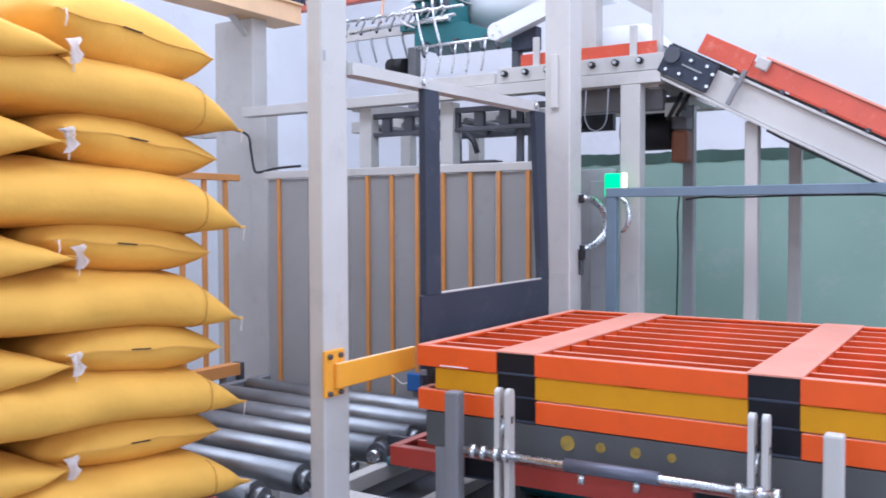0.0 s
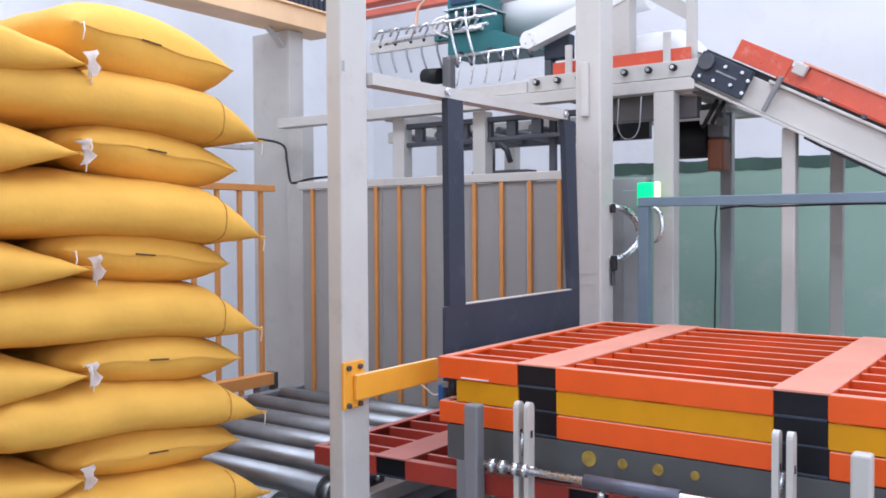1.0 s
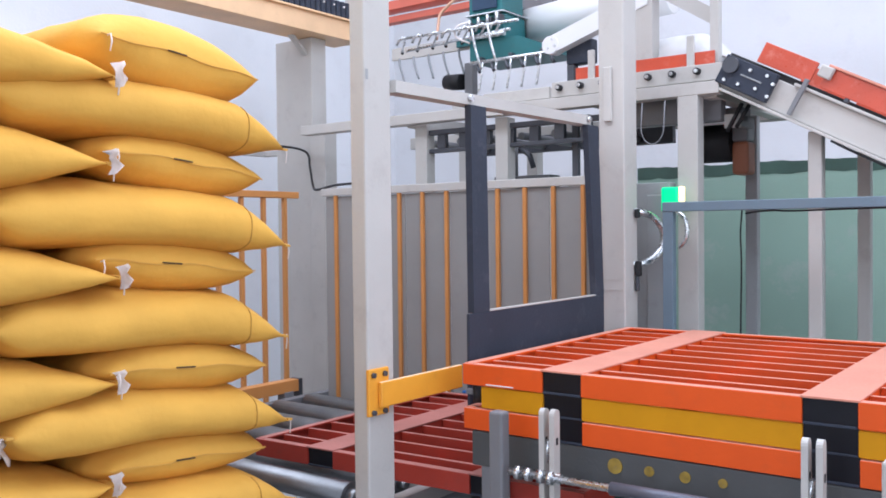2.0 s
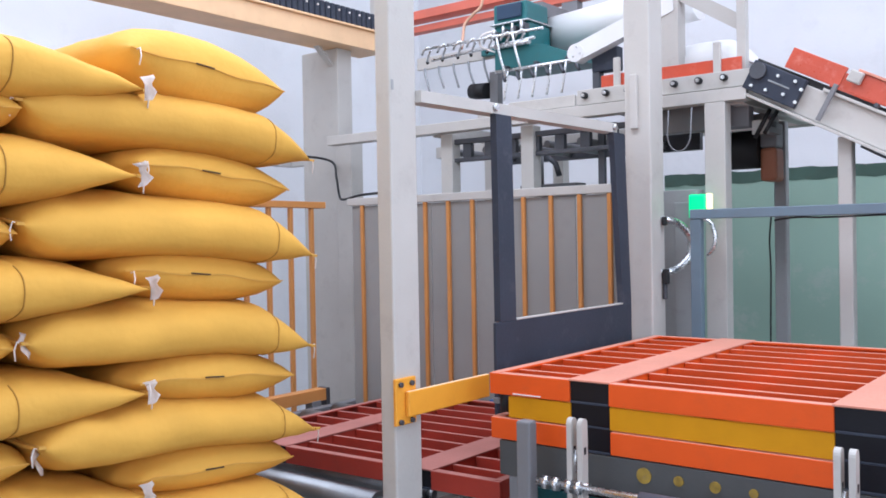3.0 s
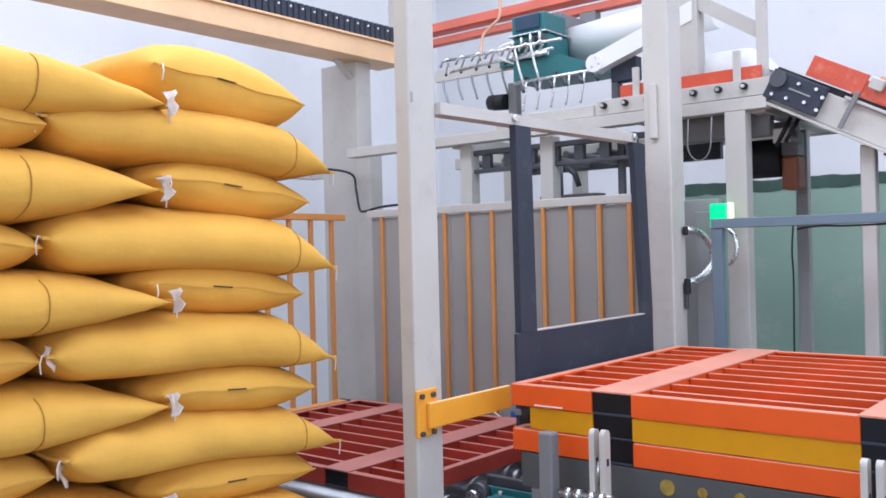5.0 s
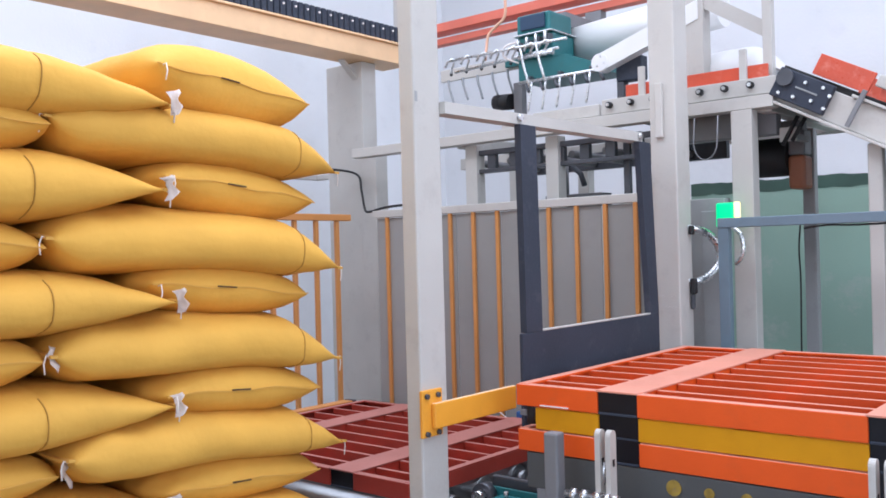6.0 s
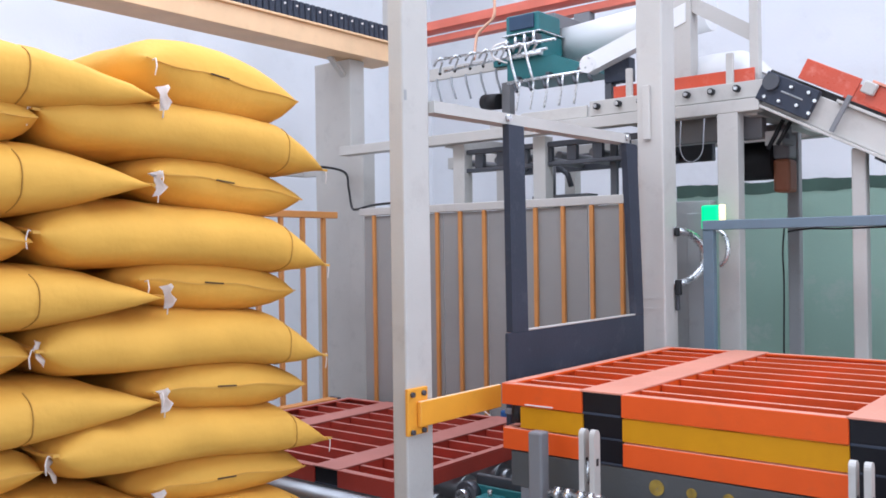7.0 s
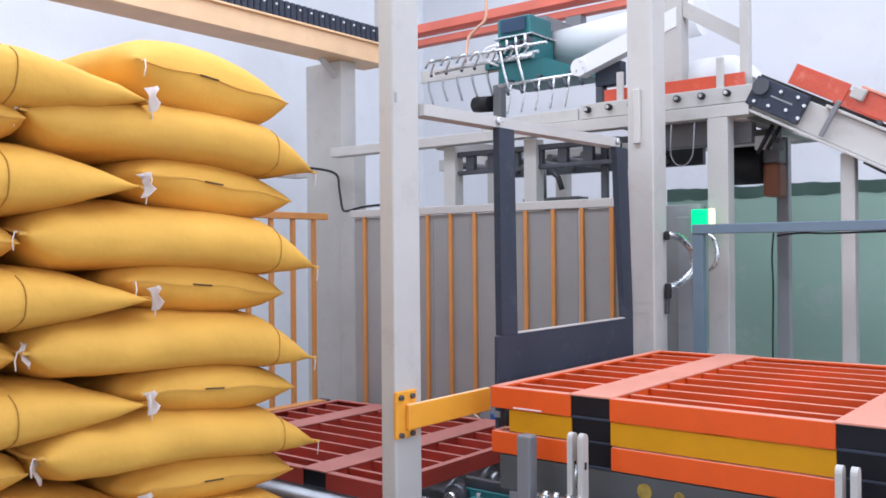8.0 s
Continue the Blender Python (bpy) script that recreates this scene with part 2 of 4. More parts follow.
structure("wall_west", B(x0 - 0.2, x0, y0 - 0.2, y1 + 0.2, 0, top, bevel=0), M_WALL, "white plastered wall with faint grey stains", "wall")
# unseen wall, opened for an added source of side light
wy0, wy1, wz0, wz1 = ADDED_EAST_WINDOW
east = bmesh.new()
for a, b, c, d in ((y0 - 0.2, wy0, 0, top), (wy1, y1 + 0.2, 0, top), (wy0, wy1, 0, wz0), (wy0, wy1, wz1, top)):
    box(east, x1, x1 + 0.2, a, b, c, d)
structure("wall_east", east, M_WALL, "unseen white plastered wall with a window added for light", "wall")
window = thing("window_1", "unseen wide white-framed window, added to light the hall", "window", kind="structure")
for a, b in ((wz0, wz0 + 0.05), (wz1 - 0.05, wz1)):
    part("frame_rail", B(x1 + 0.05, x1 + 0.1, wy0, wy1, a, b), M_BAG_WHITE, window)
for k in range(7):
    y = wy0 + (wy1 - wy0 - 0.05) * k / 6
    part("frame_stile", B(x1 + 0.05, x1 + 0.1, y, y + 0.05, wz0 + 0.0505, wz1 - 0.0505), M_BAG_WHITE, window)
# unseen wall behind the camera, opened for added fill light
wx0, wx1, wz0, wz1 = ADDED_SOUTH_WINDOW
south = bmesh.new()
for a, b, c, d in ((x0, wx0, 0, top), (wx1, x1, 0, top), (wx0, wx1, 0, wz0), (wx0, wx1, wz1, top)):
    box(south, a, b, y0 - 0.2, y0, c, d)
structure("wall_south", south, M_WALL, "unseen white plastered wall with a window added for light", "wall")
window = thing("window_2", "unseen wide white-framed window, added to light the hall", "window", kind="structure")
for a, b in ((wz0, wz0 + 0.05), (wz1 - 0.05, wz1)):
    part("frame_rail", B(wx0, wx1, y0 - 0.1, y0 - 0.05, a, b), M_BAG_WHITE, window)
for k in range(7):
    x = wx0 + (wx1 - wx0 - 0.05) * k / 6
    part("frame_stile", B(x, x + 0.05, y0 - 0.1, y0 - 0.05, wz0 + 0.0505, wz1 - 0.0505), M_BAG_WHITE, window)
north = structure("wall_north", B(x0, x1, y1, y1 + 0.2, 0, top, bevel=0), M_WALL, "white plastered wall, painted green below", "wall")
part("painted_dado", B(-1.12, x1 - 0.002, y1 - 0.006, y1, 0, 1.93, bevel=0), M_GREENWALL, north, "green painted lower wall with haze in its pale blotches")
edge = bmesh.new()
rnd = random.Random(5)
low, high = [], []
for i in range(120):
    x = -1.12 + (x1 + 1.11) * i / 119
    z = 1.92 + 0.012 * noise.noise((x * 1.3, 0, 4))
    low.append(edge.verts.new((x, y1 - 0.009, z - 0.045 - 0.012 * rnd.random())))
    high.append(edge.verts.new((x, y1 - 0.009, z + 0.02 + 0.012 * rnd.random())))
for i in range(119):
    edge.faces.new((low[i], low[i + 1], high[i + 1], high[i]))
part("paint_edge", edge, M_GREENEDGE, north, "ragged dark green paint edge")

# unseen roof, cut open for the added skylights
roof = bmesh.new()
cuts = sorted((c[2], c[3]) for c in ADDED_SKYLIGHTS)
ys = [y0 - 0.2] + [v for c in cuts for v in c] + [y1 + 0.2]
sx0, sx1 = ADDED_SKYLIGHTS[0][0], ADDED_SKYLIGHTS[0][1]
for a, b in zip(ys[::2], ys[1::2]):
    box(roof, x0 - 0.2, x1 + 0.2, a, b, top, top + 0.15)
for a, b in cuts:
    box(roof, x0 - 0.2, sx0, a, b, top, top + 0.15)
    box(roof, sx1, x1 + 0.2, a, b, top, top + 0.15)
structure("ceiling", roof, M_ROOF, "unseen white sheet roof with skylights added for light", "ceiling")


def column(name, x0, x1, y0, y1, z0, z1, material, label):
    c = thing(name, label, "column")
    part("shaft", B(x0, x1, y0, y1, z0 + 0.0125, z1, bevel=0.006), material, c)
    part("foot_plate", B(x0 - 0.05, x1 + 0.05, y0 - 0.04, y1 + 0.04, z0, z0 + 0.012), material, c)
    return c

# ---- steel pallets ----
PL, PW, PH = 1.3, 1.1, 0.056  # length, width and height of a steel pallet


def lit_top(ob, worn):
    """Scuffed paint on the upper faces, paler also to paint in light from above."""
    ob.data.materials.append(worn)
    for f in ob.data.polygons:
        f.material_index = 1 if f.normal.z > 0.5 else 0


def steel_pallet(paint, worn, label, group="", inset=0.0, covered=False):
    """Angle-iron rim open at the fork pockets, thin bars lengthwise, flat straps over the pockets, runners beneath."""
    p = thing("steel_pallet", label, "pallet", group=group)
    pockets = ((0.259, 0.375), (0.925, 1.041))
    spans = ((inset, pockets[0][0]), (pockets[0][1], pockets[1][0]), (pockets[1][1], PL))
    # worn is the scuffed paint that also carries light from above
    for y in (0.0, PW - 0.012):
        for a, b in spans:
            bm = B(a, b, y, y + 0.012, -0.0035, PH, bevel=0.002)
            inner = (y + 0.012, y + 0.03) if y == 0 else (y - 0.018, y)
            box(bm, a, b, *inner, PH - 0.006, PH - 0.0005)
            rim = part("rim", bm, paint, p)
            lit_top(rim, worn)
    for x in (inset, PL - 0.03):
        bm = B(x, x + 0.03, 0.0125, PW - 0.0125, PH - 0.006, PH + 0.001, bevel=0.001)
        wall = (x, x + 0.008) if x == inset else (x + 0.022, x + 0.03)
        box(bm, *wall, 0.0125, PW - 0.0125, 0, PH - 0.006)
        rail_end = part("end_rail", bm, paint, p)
        lit_top(rail_end, worn)
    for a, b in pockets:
        part("strap", B(a - 0.004, b + 0.004, 0.021 if covered else -0.001, PW + 0.001, PH - 0.002, PH + 0.003, bevel=0.001), worn, p, "flat strap in the colour of the pallet's upper faces")
        part("fork_pocket", pocket_box(a, b), paint, p)
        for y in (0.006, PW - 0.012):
            part("pocket_flap", pocket_fill(a, b, y, PH + 0.0035 if covered else PH - 0.003), M_POCKET_DARK, p, "black sheet for the dark inside of the fork pocket")
        part("flap_lip", B(a + 0.002, b - 0.002, 0.001, 0.0055, -0.005, 0.001, bevel=0.001), M_SLATE, p)
    bar = None
    edges = [inset + 0.03, pockets[0][0] - 0.004, pockets[0][1] + 0.004, pockets[1][0] - 0.004, pockets[1][1] + 0.004, PL - 0.03]
    for a, b in zip(edges[::2], edges[1::2]):
        bar = None
        for k in range(8):
            y = 0.115 + k * (PW - 0.23) / 7
            if bar is None:
                bm = bmesh.new()
                box(bm, a, b, -0.008, 0.008, PH - 0.05, PH - 0.004)
                # on orange pallets the bar sides are coloured as if shaded
                bar = part("bar", bm, M_BAR_SHADE if paint is M_ORANGE else paint, p)
                lit_top(bar, worn)
                bar.location = (0, y, 0)
            else:
                share("bar", bar, p, pose(0, y, 0))
    for x in (0.15, PL / 2 - 0.03, PL - 0.21):
        part("bottom_plate", B(x, x + 0.06, 0.013, PW - 0.013, 0, 0.005, bevel=0.001), paint, p)
    return p


def pocket_box(a, b):
    """Painted side walls and floor of a tunnel for a fork tine."""
    bm = bmesh.new()
    box(bm, a, b, 0.019, PW - 0.019, -0.006, -0.002)
    box(bm, a, a + 0.003, 0.0125, PW - 0.0125, -0.002, PH - 0.003)
    box(bm, b - 0.003, b, 0.0125, PW - 0.0125, -0.002, PH - 0.003)
    return bm


def pocket_fill(a, b, y, high):
    """The black sheet that fills a pocket's mouth in place of its shade."""
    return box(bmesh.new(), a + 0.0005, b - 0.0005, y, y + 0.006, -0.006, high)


PILE_TOP = 1.1555
STACK_GROUP = "pallets waiting in the dispenser"
orange_pallet = steel_pallet(M_ORANGE, M_ORANGE_TOP, "bright orange steel pallet with thin bars, top of a pile", STACK_GROUP)
orange_pallet.location = (0, 0, PILE_TOP - PH)
yellow_pallet = steel_pallet(M_YELLOW, M_YELLOW, "deep yellow steel pallet lying between orange ones", STACK_GROUP, 0.06, True)
part("bare_edge", B(0.08, 0.17, -0.0035, -0.0005, 0.0005, 0.0035, bevel=0), M_TAG, orange_pallet, "bright scraped strip on the rim")
yellow_pallet.location = (0.0, 0.004, PILE_TOP - PH - 0.0625)
low_pallet = steel_pallet(M_ORANGE, M_ORANGE_TOP, "bright orange steel pallet under a yellow one", STACK_GROUP, 0.0, True)
low_pallet.location = (0.004, -0.002, PILE_TOP - PH - 0.125)
red_pallet = steel_pallet(M_RED, M_RED_TOP, "red-orange steel pallet, darkened for shade, sliding out onto the rollers")
RED_TOP = 0.788
red_pallet.location = (-1.775, 0.06, RED_TOP - PH)
load_pallet = copy_thing(red_pallet, pose(-1.62, -1.57, RED_TOP - PH))
tagged(load_pallet, "red-orange steel pallet, darkened for shade, under the stack of sacks")

# ---- sacks ----
LOW = 0.5  # how far the slack end of a long sack sinks, in half thicknesses
SL, SW = 0.79, 0.52  # length over the hems and width of a filled sack


def sack_shape(thick, seed, long_way, sink, bend=0.0, cone=0.62):
    """A filled pillow sack along x. A long one ends in a slack cone towards +x; a crosswise one is pressed blunt at both ends."""
    bm = bmesh.new()
    nu, nv = 64, 30
    rings = []
    for i in range(nu + 1):
        s = -1 + 2 * i / nu
        u = math.copysign(abs(s) ** 0.8, s)
        a = abs(u)
        if long_way:
            start, power, shape, low = (cone, 1.3 if cone > 0.5 else 1.8, 0.95, sink) if u > 0 else (0.76, 2.0, 0.8, 0.0)
        else:
            start, power, shape, low = 0.7, 2.3, 0.6, 0.0
        k = min(1.0, max(0.0, (a - start) / (1 - start)))
        full = (1 - 0.04 * a * a) * (1 - k ** power) ** shape
        t = thick / 2 * full + 0.002
        w = SW / 2 * (1.0 - 0.04 * (1 - a) - 0.10 * max(0, a - 0.8) / 0.2)
        ring = []
        for n in range(nv):
            th = math.tau * n / nv
            c, q = math.cos(th), math.sin(th)
            y = w * math.copysign(abs(c) ** (0.92 - 0.2 * k if long_way else 0.95), c)
            z = t * math.copysign(abs(q) ** ((0.74 if q > 0 else 0.6) if long_way else 1.0), q)
            p = Vector((u * SL / 2, y, z))
            soft = noise.noise(Vector((p.x * 4, p.y * 4, p.z * 5 + seed * 7)))
            fold = noise.noise(Vector((p.x * 17 + seed, p.y * 6, seed * 3 + p.z * 15)))
            pull = noise.noise(Vector((seed, p.y * 26, p.z * 26)))  # folds that run into the hem
            grow = 1 - a ** 6
            p.z += (0.014 * soft + 0.004 * fold) * grow * (1 if q > 0 else 0.5)
            p.y += 0.014 * noise.noise(Vector((p.x * 4, seed, p.z * 6))) * grow
            p.z += 0.012 * pull * k * (1 - k) * math.copysign(1, q)
            p.z += bend * (math.exp(-((u - 0.05) / 0.6) ** 2) - 0.4)  # lies over the sack below
            p.z -= low * thick / 2 * (1 - full) + 0.006 * (p.y / SW * 2) ** 2
            # the pinched line where the full part ends
            near = math.exp(-((a - cone - 0.04 - 0.03 * q) / 0.011) ** 2) * (1 if long_way and u > 0 else 0.2)
            p.z -= math.copysign(0.005, q) * near * abs(q)
            p.y -= math.copysign(0.007, c) * near * abs(c)
            ring.append(bm.verts.new(p))
        rings.append(ring)
        if u > 0 and a < cone + 0.04:
            crease = [v.co.copy() for v in ring[nv // 2 - 3:nv // 2 + 5]]  # the front of the last full ring
    for one, two in zip(rings, rings[1:]):
        for n in range(nv):
            bm.faces.new((one[n], one[(n + 1) % nv], two[(n + 1) % nv], two[n])).smooth = True
    bm.faces.new(rings[0][::-1])
    bm.faces.new(rings[-1])
    return bm, crease


def strip_along(points, half, lift):
    """A thin flat band through points, for hems and tags."""
    bm = bmesh.new()
    rows = []
    for p in points:
        rows.append([bm.verts.new(Vector(p) + Vector(o)) for o in ((-half, 0, -lift), (half, 0, -lift), (half, 0, lift), (-half, 0, lift))])
    for one, two in zip(rows, rows[1:]):
        for k in range(4):
            bm.faces.new((one[k], one[(k + 1) % 4], two[(k + 1) % 4], two[k]))
    bm.faces.new(rows[0][::-1])
    bm.faces.new(rows[-1])
    return bm


def crumpled_tag(seed):
    """A folded paper strip, pinched in the middle, with two loose ends."""
    bm = bmesh.new()
    rnd = random.Random(seed)
    path = [(0.002, 0.004, 0.022), (0.01, 0.0, 0.014), (0.004, -0.002, 0.003), (0.01, 0.0, -0.004), (0.018, 0.004, -0.016), (0.012, 0.01, -0.032)]
    wide = [0.015, 0.014, 0.008, 0.009, 0.014, 0.01]
    rows = []
    for (x, y, z), w in zip(path, wide):
        a = rnd.uniform(0.3, 1.3)
        way = Vector((math.cos(a), -math.sin(a), 0.25))
        c = Vector((x + rnd.uniform(-0.003, 0.003), y, z))
        rows.append([bm.verts.new(c - way * w), bm.verts.new(c + Vector((0.004, -0.004, 0))), bm.verts.new(c + way * w)])
    for one, two in zip(rows, rows[1:]):
        for k in range(2):
            bm.faces.new((one[k], one[k + 1], two[k + 1], two[k])).smooth = True
    bmesh.ops.solidify(bm, geom=list(bm.faces), thickness=0.0015)
    return bm


def sack(thick, seed, long_way, tag):
    s = thing("sack", "filled yellow woven sack with sewn ends, lying in a stack", "sack", group="sacks stacked on the pallet")
    sink = 0.1 if tag < 0 else LOW
    bm, crease = sack_shape(thick, seed, long_way, sink, 0.011 if long_way and tag == 0 else 0.0, 0.2 if tag < 0 else 0.62)
    part("body", bm, M_SACK, s)
    if long_way:
        # a thin dark strand lies on the cloth as the fold's shade
        part("fold_line", T(curve([p + Vector((0, -0.0008, 0)) for p in crease], 3), 0.0016, 6), M_FOLD_SHADE, s, "dark line for the shade in the sack's pinched fold")
    rnd = random.Random(seed)
    for side in (-1, 1):
        droop = sink * thick / 2 if long_way and side > 0 else 0.0
        pts = []
        for j in range(13):
            y = SW * 0.45 * (-1 + j / 6)
            pts.append((side * (SL / 2 + (0.006 if long_way else 0.001)), y, -droop - 0.006 * (y / SW * 2) ** 2 + 0.004 * math.sin(j * 1.1 + seed)))
        part("hem", strip_along(pts, 0.008 if long_way else 0.0022, 0.003 if long_way else 0.0012), M_HEM, s)
        y = -0.225
        x = side * (SL / 2 + 0.01)
        fall = -droop - 0.008
        part("thread", T([(x, y, fall), (x + side * 0.008, y + 0.003, fall + 0.004), (x + side * 0.012, y + 0.005, fall - 0.014), (x + side * 0.009, y + 0.004, fall - 0.036)], 0.0017, 6), M_TAG, s, "loose white sewing thread")
        m = B(-0.003, 0.0, -0.028, 0.028, -0.0018, 0.0022, bevel=0.0008)
        bmesh.ops.translate(m, verts=m.verts, vec=(side * (SL / 2 + (0.016 if long_way else 0.007)), -0.03, -droop + 0.001))
        part("stitch_mark", m, M_SLOT, s, "short dark slot in the hem")
    if tag:
        bm = crumpled_tag(seed)
        bmesh.ops.translate(bm, verts=bm.verts, vec=(SL / 2 - 0.002, tag * 0.245, -droop + 0.004))
        part("tag", bm, M_TAG, s, "crumpled white paper tag")
    return s


CENTRES = [0.862, 0.974, 1.087, 1.2, 1.322, 1.447, 1.574, 1.7, 1.828, 1.975]  # middle heights of the ten layers
THICK = [0.146, 0.15, 0.15, 0.155, 0.16, 0.162, 0.165, 0.165, 0.165, 0.185]
STACK_X, STACK_Y = -0.57, -0.353  # axis of the outer long sacks, and the far end of the stack
kinds = {}
rnd = random.Random(11)


def lay(level, x, y, turn, tag=0, long_way=True, sag=0.0, lower=0.0):
    key = (level // 3 if level < 9 else 9, tag, long_way, rnd.randrange(3))
    m = pose(x + rnd.uniform(-0.012, 0.012), y + rnd.uniform(-0.01, 0.01), CENTRES[level] - lower, rnd.uniform(-1.5, 1.5) - (0 if long_way else sag), rnd.uniform(-1, 1) + (sag if long_way else 0), turn + rnd.uniform(-2, 2))
    if key in kinds:
        return copy_thing(kinds[key], m)
    thick = 0.17 if long_way and level == 9 else THICK[level] if long_way or level == 9 else THICK[level] * 0.9
    kinds[key] = sack(thick, 3 + 5 * len(kinds), long_way, tag)
    kinds[key].matrix_basis = m
    return kinds[key]


for level in range(10):
    far = STACK_Y - SL / 2
    near = STACK_Y - 0.53 - SL / 2
    cross_far = STACK_Y - 0.048 - SW / 2
    cross_near = STACK_Y - SL + 0.01 - SW / 2
    front_x, back_x = -0.36 - SL / 2, STACK_X - 0.8
    if level % 2 == 0:   # long sack at the far end
        lay(level, STACK_X, far, 90, sag=3.8)
        lay(level, front_x, cross_near, 0, tag=1 if level in (2, 4) else 0, long_way=False)
        lay(level, back_x, near, 90)
        lay(level, STACK_X - 0.66, cross_far, 0, long_way=False)
    else:
        lay(level, STACK_X, near, 90, tag=-1, sag=1.5 if level == 9 else 0.0, lower=0.056 if level == 9 else 0.0)
        lay(level, front_x, cross_far, 0, long_way=False, sag=4.5, lower=-0.01 if level in (5, 7) else 0.0)
        lay(level, back_x, far, 90)
        lay(level, STACK_X - 0.66, cross_near, 0, long_way=False)

# ---- roller conveyor ----
ROLL_TOP = RED_TOP - PH - 0.002
RX0, RX1, RR = -1.74, -0.42, 0.05
conveyor = thing("roller_conveyor", "roller conveyor with galvanised rollers on a grey frame", "conveyor")
roller = None
for k in range(14):
    y = 1.08 - k * 0.209
    if roller is None:
        bm = tube(bmesh.new(), [(RX0 + 0.03, 0, 0), (RX1 - 0.05, 0, 0)], RR, 20)
        tube(bm, [(RX1 - 0.05, 0, 0), (RX1 - 0.015, 0, 0)], 0.034, 16)
        tube(bm, [(RX0, 0, 0), (RX0 + 0.03, 0, 0)], 0.014, 10)
        tube(bm, [(RX1 - 0.015, 0, 0), (RX1 + 0.012, 0, 0)], 0.015, 10)
        roller = part("roller", bm, M_STEEL, conveyor)
        roller.location = (0, y, ROLL_TOP - RR)
    else:
        share("roller", roller, conveyor, pose(0, y, ROLL_TOP - RR, rx=17 * k))
part("side_beam", B(RX0 - 0.05, RX0, -1.8, 1.3, ROLL_TOP - 0.2, ROLL_TOP - 0.02), M_GREY, conveyor)
part("side_beam", B(RX1, RX1 + 0.05, -1.8, 1.3, ROLL_TOP - 0.2, ROLL_TOP - 0.075), M_GREY, conveyor)
for x in (RX0 - 0.05, RX1):
    for y in (-1.6, -0.3, 1.1):
        part("leg", B(x + 0.001, x + 0.049, y, y + 0.05, 0, ROLL_TOP - 0.2), M_GREY, conveyor)
guide = thing("guide_rail", "amber side guide beam along the rollers", "guard rail")
part("beam", B(-1.86, -1.8, -1.4, 1.1, 0.73, 0.79), M_BAR, guide)
part("end_cap", B(-1.862, -1.798, 1.1005, 1.125, 0.7, 0.792), M_DARK, guide, "dark end cap")
for y in (-1.2, 0.0, 1.0):
    part("bracket", B(-1.85, -1.795, y, y + 0.06, 0.6, 0.735), M_GREY, guide)

# chain lift between the rollers and the dispenser
lift = thing("chain_transfer", "chain transfer unit with teal rails in a pale steel frame", "conveyor")
part("frame_bar", B(-0.36, -0.31, 0.0005, 1.0, 0.64, 0.69), M_WHITE, lift)
part("frame_bar", B(-0.11, -0.06, 0.0005, 1.0, 0.6, 0.64), M_WHITE, lift)
part("frame_bar", B(1.2, 1.25, 0.0005, 1.0, 0.64, 0.69), M_WHITE, lift)
part("front_bar", B(-0.36, 1.25, -0.06, 0.0, 0.64, 0.692), M_WHITE, lift)
part("rear_bar", B(-0.36, 1.25, 1.0005, 1.05, 0.64, 0.69), M_WHITE, lift)
part("drip_tray", B(-0.309, 1.199, 0.001, 0.999, 0.585, 0.599), M_DARK, lift, "dark steel tray under the chains")
for y in (0.35, 0.78):
    part("rail", B(-0.4, 1.25, y, y + 0.045, 0.6905, 0.725), M_TEAL, lift)
    part("rail_lip", B(-0.4, 1.25, y - 0.012, y - 0.0005, 0.6905, 0.74), M_TEAL, lift)
    part("chain", B(-0.37, 1.26, y + 0.012, y + 0.034, 0.726, 0.77, bevel=0.006), M_DARK, lift)
    wheel = part("sprocket", T([(-0.37, y - 0.045, 0.71), (-0.37, y - 0.013, 0.71)], 0.042, 20), M_DARK, lift)
    part("hub", T([(-0.37, y - 0.075, 0.71), (-0.37, y - 0.0455, 0.71)], 0.022, 14), M_CHROME, wheel)
    part("bearing", B(-0.31, -0.22, y - 0.08, y - 0.0125, 0.6905, 0.722, bevel=0.01), M_TEAL, lift)
    part("grease_nipple", T([(-0.265, y - 0.05, 0.722), (-0.265, y - 0.05, 0.742)], 0.008, 8), M_CHROME, lift)
part("drive_motor", T([(0.1, 0.5, 0.66), (0.4, 0.5, 0.66)], 0.055, 18), M_TEAL, lift)
for x in (-0.36, 0.6, 1.2):
    for y in (-0.055, 1.001):
        part("leg", B(x + 0.001, x + 0.049, y, y + 0.045, 0, 0.6395), M_GREY, lift)

# ---- pallet dispenser frame ----
post = thing("frame_post", "ivory square steel post with bolted amber bracket", "post")
part("column", B(-0.172, -0.118, -0.272, -0.163, 0, 3.4, bevel=0.006), M_WHITE, post)
plate = part("bracket_plate", B(-0.1175, -0.1065, -0.282, -0.198, 1.036, 1.163), M_AMBER, post)
for y in (-0.265, -0.219):
    for z in (1.046, 1.147):
        part("bolt", T([(-0.1065, y, z), (-0.099, y, z)], 0.008, 6), M_DARK, plate)
# the paler top face paints a highlight onto the arm
lit_top(part("bracket_arm", B(-0.106, -0.092, -0.246, 0.13, 1.058, 1.127), M_AMBER, post), M_PALE)
part("slot", B(-0.1178, -0.1168, -0.268, -0.258, 1.94, 1.968, bevel=0), M_LEG, post, "small grey slot")
part("base_plate", B(-0.25, -0.06, -0.33, -0.09, 0, 0.012), M_WHITE, post)

back_post = thing("frame_post", "ivory steel gantry post behind the pallets", "post")
part("column", B(-0.126, -0.018, 1.115, 1.2, 0, 3.4, bevel=0.006), M_WHITE, back_post)
